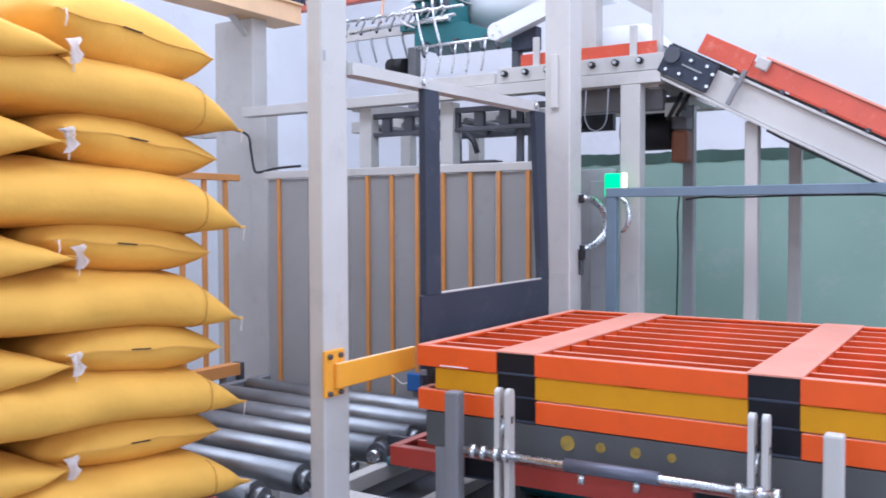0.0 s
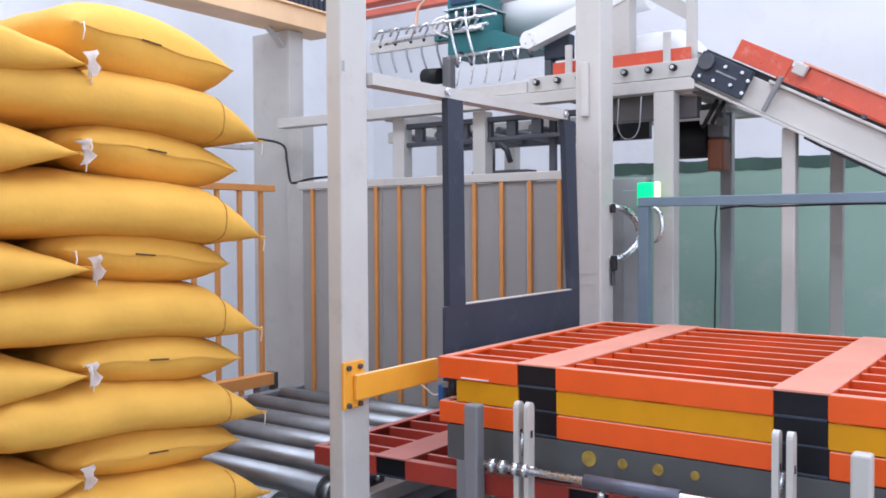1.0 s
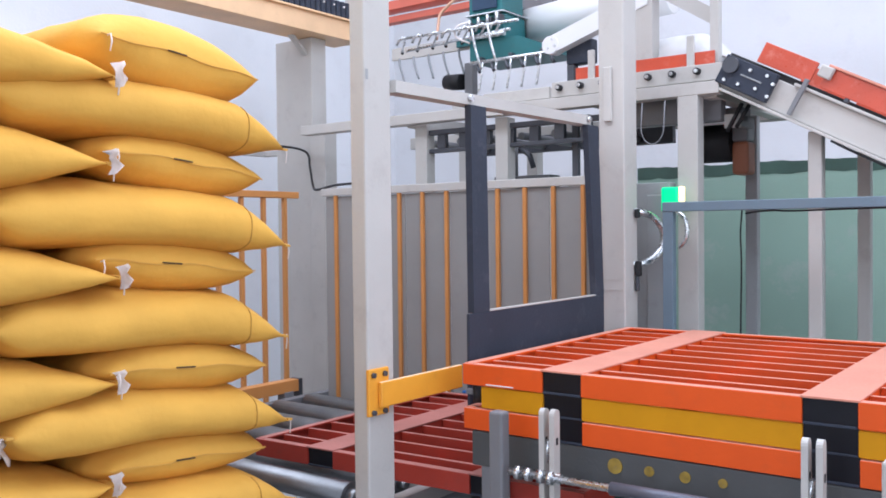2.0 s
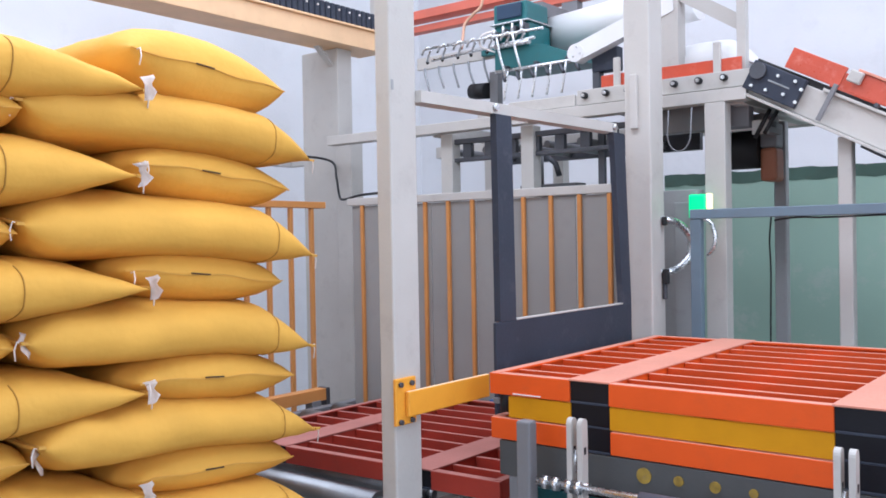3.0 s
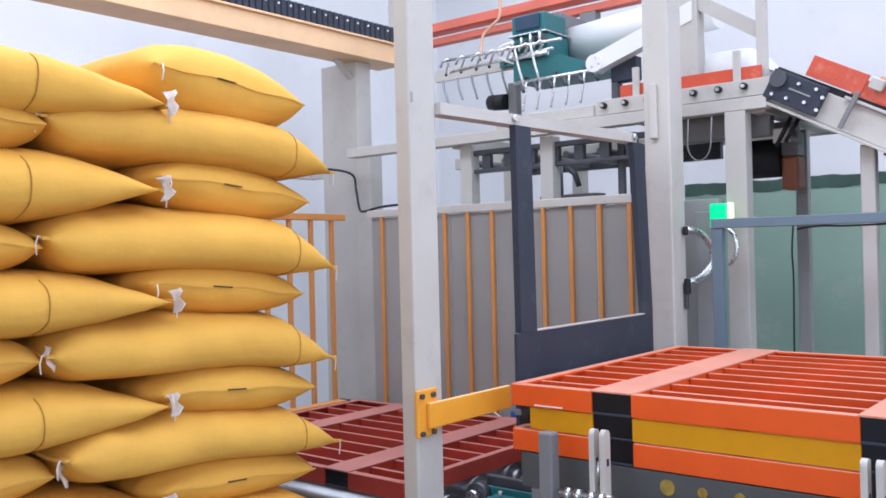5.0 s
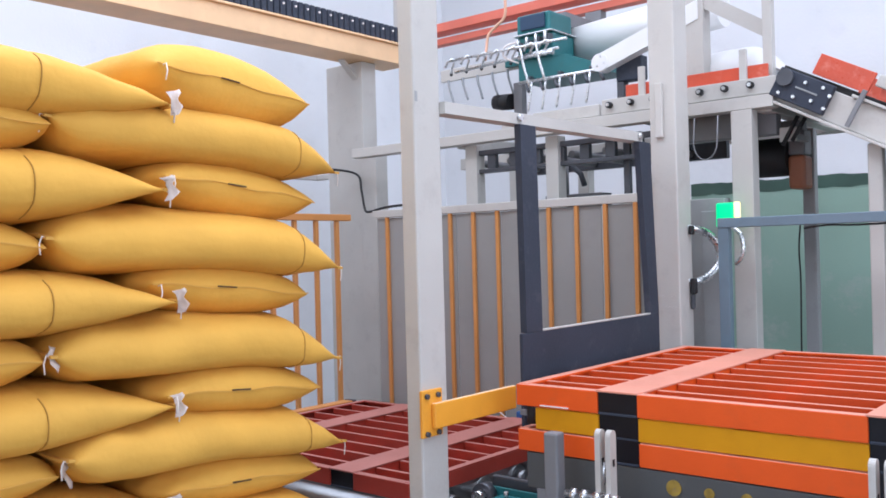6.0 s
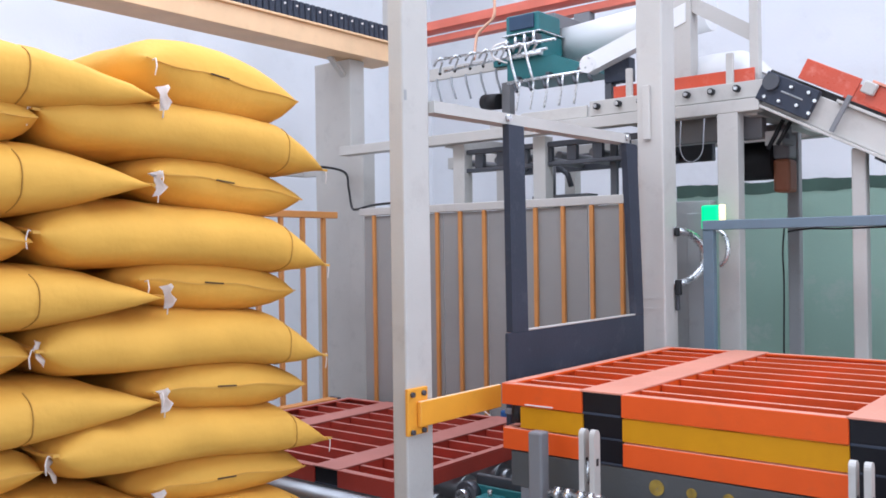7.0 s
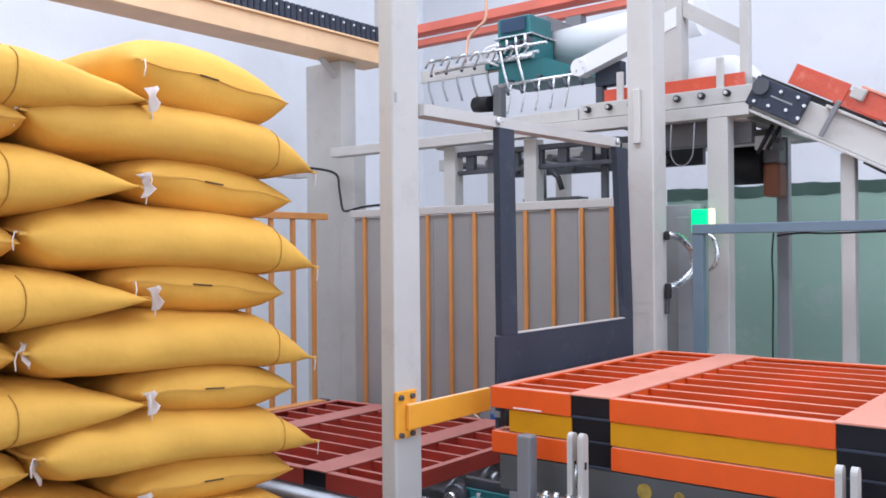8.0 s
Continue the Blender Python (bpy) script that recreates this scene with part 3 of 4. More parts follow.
part("side_plate", B(-0.13, -0.024, 1.2005, 1.245, 0, 3.4, bevel=0.004), M_WHITE, back_post, "channel behind the column")
part("cover", B(-0.095, -0.066, 1.098, 1.1145, 1.95, 2.16), M_WHITE, back_post)
for z in (1.292, 1.333):
    part("dent_band", B(-0.122, -0.022, 1.1135, 1.1148, z, z + 0.008, bevel=0), M_WHITE, back_post)
part("foot_plate", B(-0.19, 0.03, 1.08, 1.26, 0, 0.014), M_WHITE, back_post)

gate = thing("guide_gate", "slate-blue steel guide gate beside the pallet pile", "gate")
part("lower_panel", B(-0.105, -0.092, 0.17, 1.085, 0.965, 1.277), M_SLATE, gate)
part("upright", extrude_profile([(0.193, 1.2775), (0.281, 1.2775), (0.271, 1.9185), (0.187, 1.9185)], "x", -0.115, -0.092), M_SLATE, gate)
part("upright", extrude_profile([(1.012, 1.2775), (1.083, 1.2775), (1.045, 1.926), (0.957, 1.926)], "x", -0.115, -0.092), M_SLATE, gate)
part("worn_edge", B(-0.107, -0.09, 0.282, 1.0115, 1.2772, 1.2825, bevel=0.001), M_WHITE, gate, "bare bright upper edge")
part("leg", B(-0.106, -0.091, 1.04, 1.08, 0, 0.9645), M_SLATE, gate)
brace = thing("brace_bar", "ivory steel brace between the posts", "beam")
part("bar", extrude_profile([(-0.1625, 1.916), (1.0, 1.928), (1.0, 1.963), (-0.1625, 1.949)], "x", -0.155, -0.1), M_WHITE, brace)
part("bolt", T([(-0.1, 0.975, 1.946), (-0.088, 0.975, 1.946)], 0.012, 6), M_CHROME, brace)
part("bolt", T([(-0.1, 0.192, 1.938), (-0.088, 0.192, 1.938)], 0.012, 6), M_CHROME, brace)

# beam that carries the pile, latches and cylinder in front of it
carrier = thing("dispenser_beam", "grey dispenser beam with yellow round stickers", "machine")
part("beam", B(0.03, 1.34, 0.0, 0.06, 0.87, 0.968), M_IRON, carrier)
part("beam", B(0.03, 1.34, 1.04, 1.1, 0.87, 0.968), M_IRON, carrier)
for k, r in enumerate((0.02, 0.013, 0.014, 0.011)):
    x = 0.472 + k * 0.092
    part("sticker", T([(x, -0.0005, 0.932), (x, -0.004, 0.932)], r, 16), M_STICKER, carrier, "round yellow sticker")
for x in (0.06, 1.26):
    part("leg", B(x, x + 0.06, 0.001, 0.059, 0, 0.87), M_GREY, carrier)
    part("leg", B(x, x + 0.06, 1.041, 1.099, 0, 0.87), M_GREY, carrier)
part("front_channel", B(0.1, 1.3, -0.14, -0.08, 0.6, 0.68), M_GREY, carrier)
for x in (0.14, 0.62, 1.24):
    part("stay", B(x, x + 0.05, -0.0795, 0.0, 0.61, 0.67), M_GREY, carrier)
part("guide_stake", B(0.166, 0.208, -0.12, -0.081, 0.6805, 1.057, bevel=0.006), M_GREY, carrier)
part("guide_stake", B(1.108, 1.148, -0.12, -0.081, 0.6805, 1.062, bevel=0.006), M_WHITE, carrier)


def latch(x, high):
    """Two rounded flat levers on a clevis."""
    for dx in (0.0, 0.03):
        pts = []
        for k in range(9):
            a = math.pi * k / 8
            pts.append((-0.1 + 0.015 * math.cos(a), high - 0.015 + 0.015 * math.sin(a)))
        part("lever", extrude_profile([(-0.085, 0.69)] + pts + [(-0.115, 0.69)], "x", x + dx, x + dx + 0.014), M_WHITE, carrier)
        part("slot", B(x + dx + 0.0142, x + dx + 0.0152, -0.105, -0.095, high - 0.09, high - 0.072, bevel=0), M_BLACK, carrier, "dark slot in the lever")
    part("pivot_pin", T([(x - 0.012, -0.1, 0.905), (x + 0.055, -0.1, 0.905)], 0.014, 12), M_CHROME, carrier)
    part("link", T([(x + 0.02, -0.1, 1.0), (x + 0.005, -0.09, 0.92)], 0.006, 8), M_CHROME, carrier)


latch(0.316, 1.08)
latch(0.953, 1.088)
cyl = thing("air_cylinder", "chrome air cylinder rod joining the two latches", "cylinder")
part("rod", T([(0.23, -0.118, 0.908), (1.02, -0.118, 0.914)], 0.0095, 12), M_CHROME, cyl)
part("barrel", T([(0.517, -0.118, 0.91), (0.755, -0.118, 0.912)], 0.0165, 16), M_BARREL, cyl, "dull grey cylinder barrel")
for x in (0.25, 0.28, 0.318, 0.345, 0.93, 0.975, 1.01):
    z = 0.908 + (x - 0.23) * 0.0076
    part("nut", T([(x, -0.118, z), (x + 0.014, -0.118, z)], 0.019, 6), M_CHROME, cyl)
part("port", T([(0.56, -0.118, 0.894), (0.56, -0.118, 0.87)], 0.009, 10), M_CHROME, cyl)
part("port", T([(0.7, -0.118, 0.896), (0.7, -0.118, 0.872)], 0.009, 10), M_CHROME, cyl)
stop = thing("pile_stop", "black rubber stop by the corner of the pile", "stop")
part("buffer", T([(0.032, 0.032, 1.0425), (0.032, 0.032, 1.0935)], 0.016, 14), M_BLACK, stop)
part("arm", B(-0.0085, 0.0155, 0.026, 0.04, 1.062, 1.078), M_GREY, stop)
blue = thing("sensor", "small blue sensor body beside the rollers", "sensor")
part("housing", B(-0.842, -0.765, 1.175, 1.215, 0.735, 0.815, bevel=0.006), M_BLUE, blue)
part("foot", B(-0.82, -0.79, 1.19, 1.21, 0.0, 0.7345), M_GREY, blue)
part("cable", T(curve([(-0.842, 1.19, 0.77), (-0.87, 1.18, 0.765), (-0.89, 1.16, 0.79), (-0.915, 1.15, 0.81)]), 0.003, 6), M_TAG, blue)

# ---- guard fence behind the rollers ----
fence = thing("guard_fence", "grey sheet guard fence with orange upright bars", "fence")
FY = 1.25
for k in range(6):
    x = -1.74 + k * 0.2634
    part("sheet", B(x, x + 0.2594, FY, FY + 0.006, 0.35, 1.712, bevel=0.0015), M_PANEL, fence)
part("top_rail", B(-1.76, -0.156, FY - 0.015, FY + 0.035, 1.716, 1.753), M_WHITE, fence)
part("bottom_rail", B(-1.76, -0.156, FY - 0.015, FY + 0.035, 0.3, 0.345), M_WHITE, fence)
bar = part("bar", B(-0.009, 0.009, FY - 0.016, FY - 0.0005, 0.346, 1.7155, bevel=0.002), M_BAR, fence)
bar.location.x = -0.262
for k in list(range(1, 9)) + [9.96]:
    share("bar", bar, fence, pose(-0.262 - 0.1405 * k, 0, 0))
for x in (-1.75, -1.2, -0.2):
    part("leg", B(x, x + 0.04, FY - 0.01, FY + 0.03, 0, 0.2995), M_WHITE, fence)
for x in (-1.56, -1.07, -0.6):
    part("stiffener", B(x, x + 0.045, FY + 0.0065, FY + 0.03, 0.346, 1.712), M_WHITE, fence)
side = thing("guard_rail", "low orange guard rail with upright bars", "fence")
part("top_rail", B(-2.075, -2.035, -0.8, 1.35, 1.715, 1.75), M_BAR, side)
bar = part("bar", B(-2.066, -2.044, -0.011, 0.011, 0.0, 1.7145, bevel=0.002), M_BAR, side)
bar.location.y = 1.258
for k in range(1, 13):
    share("bar", bar, side, pose(0, 1.258 - 0.149 * k, 0))
part("mid_rail", B(-2.07, -2.04, -0.8, 1.35, 0.70, 0.73), M_BAR, side)

# ---- gantry columns, beams and deck ----
c = column("gantry_column", -2.56, -2.255, 1.68, 1.8, 0, 2.675, M_WHITE, "ivory gantry column under an amber beam")
column("gantry_column", -2.22, -2.1, 1.62, 1.72, 0, 2.12, M_WHITE, "shorter ivory column at the end of the deck")
part("knee_brace", extrude_profile([(1.6795, 2.57), (1.6795, 2.59), (1.58, 2.674), (1.56, 2.674)], "x", -2.33, -2.29), M_WHITE, c)
amber = thing("gantry_beam", "amber overhead beam with haze mixed into its colour", "beam")
part("web", B(-2.38, -2.16, -2.5, 2.0, 2.676, 2.785), M_PALE, amber)
part("flange", B(-2.4, -2.14, -2.5, 2.0, 2.7855, 2.798), M_PALE, amber)
tray = thing("cable_chain", "black energy chain lying on the overhead beam", "cable chain")
link = part("link", B(-2.25, -2.15, 0, 0.035, 2.7985, 2.895, bevel=0.008), M_SLATE, tray)
pin = part("pin", T([(-2.1498, 0.0175, 2.862), (-2.144, 0.0175, 2.862)], 0.006, 8), M_TAG, tray, "pale chain pin")
for k in range(1, 70):
    share("link", link, tray, pose(0, -0.9 + k * 0.042, 0))
    if k % 2:
        share("pin", pin, tray, pose(0, -0.9 + k * 0.042, 0))
deck = thing("upper_deck", "ivory upper deck frame on legs", "frame")
part("front_beam", B(-2.099, 0.24, 1.43, 1.5, 2.068, 2.118), M_WHITE, deck)
part("rear_beam", B(-2.099, 0.24, 2.4, 2.47, 2.055, 2.125), M_WHITE, deck)
for x, y, w in ((-1.348, 1.5005, 0.073), (-0.862, 1.5005, 0.07), (0.07, 1.4305, 0.085)):
    part("leg", B(x, x + w, y, y + 0.069, 0, 2.0675), M_WHITE, deck)
    part("leg", B(x - 0.37, x - 0.37 + w, 2.401, 2.469, 0, 2.0545), M_WHITE, deck)
for x in (-1.4, -0.3, 0.15):
    part("cross_beam", B(x, x + 0.06, 1.5005, 2.3995, 2.06, 2.12), M_WHITE, deck)
part("upper_post", B(-0.21, -0.1, 1.58, 1.66, 2.181, 3.4), M_WHITE, deck)
part("end_post", B(0.17, 0.208, 1.53, 1.57, 2.181, 3.4), M_WHITE, deck)
part("knee_brace", extrude_profile([(-0.0995, 2.545), (0.1695, 2.37), (0.1695, 2.44), (-0.0995, 2.615)], "y", 1.595, 1.64), M_WHITE, deck)
part("rear_panel", B(-1.2, -0.45, 1.62, 1.65, 2.1255, 2.2), M_WHITE, deck)

# folding plate mechanism hanging below the deck
hang = thing("layer_plate", "dark steel slide frame hanging under the deck", "machine")
part("rail", B(-1.36, -0.22, 1.52, 1.56, 1.925, 1.945), M_DARK, hang)
part("rail", B(-1.36, -0.22, 1.52, 1.56, 2.015, 2.04), M_DARK, hang)
part("rear_rail", B(-1.36, -0.22, 2.1, 2.14, 1.95, 2.04), M_DARK, hang)
block = part("spacer", B(0, 0.05, 1.525, 1.555, 1.9455, 2.0145), M_DARK, hang)
block.location.x = -1.36
for k in range(1, 9):
    share("spacer", block, hang, pose(-1.36 + k * 0.134, 0, 0))
for k in range(6):
    part("slat", T([(-1.3 + k * 0.18, 1.57, 1.98), (-1.3 + k * 0.18, 2.09, 1.98)], 0.018, 10), M_GREY, hang)
for x in (-1.35, -0.26):
    part("hanger", B(x, x + 0.03, 1.525, 1.555, 2.0405, 2.0545), M_DARK, hang)
jack = thing("air_cylinder", "upright grey air cylinder below the deck", "cylinder")
part("barrel", T([(-0.93, 1.75, 1.80), (-0.93, 1.75, 1.949)], 0.035, 16), M_GREY, jack)
part("rod", T([(-0.93, 1.75, 1.949), (-0.93, 1.75, 2.06)], 0.012, 10), M_CHROME, jack)
part("foot", B(-1.0, -0.68, 1.7, 1.8, 1.74, 1.7995), M_GREY, jack)
part("elbow", T([(-0.87, 1.75, 1.94), (-0.82, 1.75, 1.9), (-0.8, 1.75, 1.84)], 0.014, 8), M_DARK, jack)
part("stand", B(-0.98, -0.9, 1.72, 1.78, 0, 1.7395), M_GREY, jack)
for x in (-0.5, -0.44):
    link = thing("swing_link", "dark steel swing link under the deck", "link", group="swing links")
    part("bar", B(x, x + 0.032, 1.59, 1.615, 1.74, 2.054), M_DARK, link)
    part("foot", B(x - 0.015, x + 0.045, 1.58, 1.618, 1.715, 1.7395), M_WHITE, link)

# roller deck with orange guards
def guard_sheet(x0, x1, z0, z1, y):
    return B(x0, x1, y, y + 0.012, z0, z1, bevel=0.002)


belt = thing("deck_conveyor", "flat upper conveyor with orange side guards", "conveyor")
part("end_sheet", B(-0.9, -0.542, 1.46, 1.472, 2.1255, 2.178), M_WHITE, belt)
part("side_channel", B(-0.53, 0.25, 1.46, 1.4965, 2.1255, 2.193), M_WHITE, belt)
part("guard", guard_sheet(-0.43, 0.2, 2.2, 2.252, 1.5), M_GUARD, belt)
part("guard_edge", B(-0.46, 0.2, 1.497, 1.515, 2.185, 2.1995), M_WHITE, belt)
part("bed", B(-0.54, 0.25, 1.5125, 2.2, 2.1255, 2.18), M_DARK, belt)
part("rear_guard", guard_sheet(-0.43, 0.2, 2.2, 2.255, 2.201), M_GUARD, belt)
for k in range(1, 8):
    x = -0.592 + 0.1055 * k
    n = part("bearing", T([(x, 1.459, 2.165), (x, 1.438, 2.165)], 0.014, 14), M_BLACK, belt)
    part("shaft_end", T([(x, 1.4375, 2.165), (x, 1.43, 2.165)], 0.008, 10), M_CHROME, n)
for x in (-0.36, 0.09):
    part("upright", B(x, x + 0.03, 1.48, 1.497, 2.1705, 2.32), M_WHITE, belt)
part("drive_cover", B(-0.3, 0.2, 1.58, 1.64, 1.975, 2.1253, bevel=0.006), M_GREY, belt, "grey channel below the deck")
part("loop", T([(-0.08, 1.425, 2.056)] + [(-0.03 + 0.05 * math.cos(a), 1.41, 1.95 + 0.07 * math.sin(a)) for a in [math.pi + k * math.pi / 10 for k in range(11)]] + [(0.02, 1.425, 2.056)], 0.003, 6), M_GREY, belt, "thin grey hose loop")

# ---- inclined belt conveyor ----
incline = thing("inclined_conveyor", "inclined feed conveyor with orange guards", "conveyor", at=(0.2, 1.46, 2.1))
incline.rotation_euler = (0, radians(28.4), 0)
for y in (0.0, 0.62):
    part("side_beam", B(0.02, 2.6, y, y + 0.03, 0.012, 0.125, bevel=0.004), M_WHITE, incline)
    part("lower_flange", B(0.02, 2.6, y - 0.025, y + 0.03, 0.0, 0.0115, bevel=0.002), M_WHITE, incline)
    part("upper_flange", B(0.3, 2.6, y - 0.02, y + 0.03, 0.1255, 0.137, bevel=0.002), M_WHITE, incline)
    part("guard", B(0.38, 2.6, y + 0.004, y + 0.016, 0.155, 0.235, bevel=0.002), M_GUARD, incline)
    # the lip's paler orange also paints in its bright top edge
    part("guard_lip", B(0.38, 2.6, y - 0.006, y + 0.0185, 0.2352, 0.245, bevel=0.002), M_ORANGE_TOP, incline)
    part("guard", B(0.12, 0.34, y + 0.004, y + 0.016, 0.155, 0.235, bevel=0.002), M_GUARD, incline)
part("belt", B(0.0, 2.6, 0.031, 0.619, 0.12, 0.15), M_BLACK, incline, "dark rubber belt")
part("under_belt", B(0.0, 2.6, 0.031, 0.619, 0.02, 0.045), M_BLACK, incline, "returning dark rubber belt")
head = part("head_plate", B(0.015, 0.235, -0.034, -0.0005, 0.025, 0.14, bevel=0.004), M_SLATE, incline, "dark bearing plate with bolts")
part("pulley_bearing", T([(0.05, -0.0345, 0.105), (0.05, -0.052, 0.105)], 0.032, 18), M_DARK, head)
for x, z in ((0.05, 0.045), (0.11, 0.05), (0.13, 0.115), (0.18, 0.06), (0.2, 0.12), (0.235, 0.05), (0.235, 0.1)):
    part("bolt", T([(x, -0.0345, z), (x, -0.045, z)], 0.007, 6), M_CHROME, head)
part("slot", B(0.1, 0.19, -0.037, -0.0345, 0.083, 0.09, bevel=0.001), M_STEEL, head)
for x in (0.33,):
    part("support", B(x, x + 0.018, -0.035, -0.0205, 0.02, 0.165, bevel=0.003), M_GREY, incline)
part("cable", T([(0.52, -0.02, -0.003), (0.58, -0.016, -0.006), (1.1, -0.016, -0.007), (2.0, -0.016, -0.006)], 0.005, 8), M_BLACK, incline, "black cable along the lower edge")
part("sensor", B(0.36, 0.41, -0.03, 0.0, 0.19, 0.235, bevel=0.006), M_WHITE, incline, "small white photo sensor")
for k in range(12):
    part("roller_end", T([(0.5 + k * 0.17, -0.03, 0.148), (0.5 + k * 0.17, 0.003, 0.148)], 0.008, 10), M_DARK, incline)
for x, zt, back in ((0.56, 1.895, 1.49), (1.38, 1.455, 1.49), (0.62, 1.865, 2.05), (1.38, 1.455, 2.05)):
    column("conveyor_leg", x, x + 0.052, back + 0.005, back + 0.06, 0, zt - 0.0, M_WHITE, "ivory leg under the inclined conveyor")
column("conveyor_leg", 0.129, 0.184, 2.1, 2.15, 0, 2.05, M_LEG, "grey frame leg behind the conveyor")
motor = thing("geared_motor", "black motor with rust-orange gearbox under the conveyor", "motor")
part("motor_body", T([(-0.08, 1.9, 1.91), (0.149, 1.9, 1.91)], 0.085, 22), M_BLACK, motor)
part("gearbox", B(0.15, 0.222, 1.85, 1.96, 1.765, 1.91, bevel=0.014), M_RUST, motor, "rust-orange gearbox")
part("gear_housing", B(0.15, 0.22, 1.852, 1.958, 1.9105, 2.0205, bevel=0.01), M_GREY, motor, "grey housing above the gearbox")
part("strut", T([(0.216, 1.6, 1.928), (0.279, 1.6, 2.042)], 0.009, 8), M_BLACK, motor)
part("strut", T([(0.254, 1.6, 1.943), (0.308, 1.6, 2.032)], 0.009, 8), M_BLACK, motor)
part("strut_plate", B(0.2, 0.268, 1.61, 1.622, 1.945, 2.003), M_WHITE, motor, "pale bracket plate")
part("plate_stay", B(0.205, 0.245, 1.6225, 1.8495, 1.96, 1.985), M_GREY, motor)
part("mount", B(-0.1, 0.2, 1.84, 1.96, 2.021, 2.0595), M_GREY, motor)

# ---- blue-grey hand rail, lamp and hose ----
rail = thing("hand_rail", "blue-grey steel hand rail behind the pallets", "rail")
part("post", B(0.082, 0.124, 1.242, 1.278, 0, 1.597), M_RAIL, rail)
part("post", B(1.136, 1.172, 1.244, 1.276, 0, 1.65), M_RAIL, rail)
part("top_bar", B(0.082, 1.1355, 1.238, 1.282, 1.5972, 1.634), M_RAIL, rail)
part("cable", T(curve([(0.4, 1.26, 1.584), (0.44, 1.255, 1.59), (0.5, 1.25, 1.5935), (0.58, 1.25, 1.5905), (0.8, 1.25, 1.594), (1.02, 1.25, 1.5935), (1.08, 1.25, 1.59), (1.13, 1.25, 1.58)]), 0.0035, 8), M_BLACK, rail, "black cable strapped under the top bar")
lamp = thing("signal_lamp", "glowing green signal lamp on a grey control box", "lamp")
part("lens", B(0.03, 0.1, 1.35, 1.39, 1.6, 1.698, bevel=0.008), M_LAMP, lamp, "glowing green lens")
# a glowing block is added as glare beside the green lens
part("side_lens", B(0.1025, 0.12, 1.352, 1.388, 1.635, 1.7, bevel=0.006), M_GLARE, lamp, "pale yellow glowing block for the lamp's glare")
part("control_box", B(-0.14, 0.05, 1.392, 1.46, 0.85, 1.72), M_LEG, lamp)
part("box_door", B(-0.045, 0.035, 1.386, 1.3915, 0.9, 1.67), M_LEG, lamp)
part("stand", B(-0.03, 0.03, 1.395, 1.45, 0, 0.8495), M_GREY, lamp)
hose = thing("steel_hose", "bent chrome tube on the side of the post", "hose")
pts = []
for k in range(17):
    a = radians(100 - k * 12.5)
    back = 1.215 + 0.12 * max(0.0, math.cos(a))  # leaves the post and swings back behind the rail
    pts.append((-0.075 + 0.125 * math.cos(a) + 0.443 * (1.335 - back), back, 1.495 + 0.105 * math.sin(a)))
part("tube", tube(bmesh.new(), [(-0.03, 1.21, 1.592)] + pts + [(-0.03, 1.21, 1.388)], 0.0145, 12), M_CHROME, hose)
part("second_tube", T(curve([(0.1, 1.345, 1.6), (0.13, 1.345, 1.575), (0.142, 1.345, 1.53), (0.135, 1.345, 1.485), (0.11, 1.345, 1.455)]), 0.009, 8), M_CHROME, hose)
part("fitting", B(-0.0178, 0.004, 1.2, 1.228, 1.345, 1.405, bevel=0.005), M_BLACK, hose)
part("valve", B(-0.0178, -0.004, 1.205, 1.223, 1.285, 1.3445, bevel=0.004), M_DARK, hose)
part("fitting", B(-0.0178, -0.002, 1.2, 1.228, 1.575, 1.61, bevel=0.005), M_BLACK, hose)

wire = thing("hanging_cable", "thin black cable hanging beside the grey leg", "cable")
part("cable_run", T(curve([(0.118, 2.092, 1.62), (0.11, 2.09, 1.5), (0.114, 2.09, 1.35), (0.11, 2.088, 1.0), (0.114, 2.088, 0.5), (0.112, 2.088, 0.0)]), 0.004, 8), M_BLACK, wire)

# ---- sack gripper on the red overhead rails ----
rails = thing("overhead_rail", "red overhead gantry rails", "beam")
for z0, z1, y in ((2.93, 2.985, 2.28), (2.86, 2.9, 2.32), (2.985, 3.03, 2.5)):
    part("rail", B(-2.6, 1.2, y, y + 0.07, z0, z1), M_HAZED_RED, rails)
part("hanger", B(-2.55, -2.49, 2.29, 2.37, 3.0305, HALL[4]), M_WHITE, rails)
part("hanger", B(0.6, 0.66, 2.29, 2.37, 3.0305, HALL[4]), M_WHITE, rails)
grip = thing("sack_gripper", "teal sack gripper with chrome fingers", "gripper")
part("carriage", B(-1.168, -0.965, 1.73, 1.94, 2.637, 2.738, bevel=0.01), M_TEAL, grip)
part("face_plate", B(-1.138, -0.99, 1.715, 1.7295, 2.655, 2.728, bevel=0.004), M_NAVY, grip, "dark blue cover plate")
part("band", B(-1.18, -0.945, 1.71, 1.95, 2.6285, 2.6365), M_CHROME, grip)
part("body", B(-1.168, -0.955, 1.735, 1.94, 2.4995, 2.628, bevel=0.008), M_TEAL, grip)
part("skirt", extrude_profile([(-1.155, 2.395), (-0.676, 2.395), (-0.676, 2.42), (-0.87, 2.499), (-1.155, 2.499)], "y", 1.72, 2.0), M_TEAL, grip)
part("slide", B(-1.12, -1.0, 1.9405, 2.34, 2.7, 2.775), M_GREY, grip)
part("slide_hanger", B(-1.11, -1.01, 2.322, 2.388, 2.7755, 2.8595), M_GREY, grip)
part("finger_bar", T([(-1.57, 1.66, 2.562), (-0.826, 1.66, 2.558)], 0.008, 10), M_CHROME, grip)
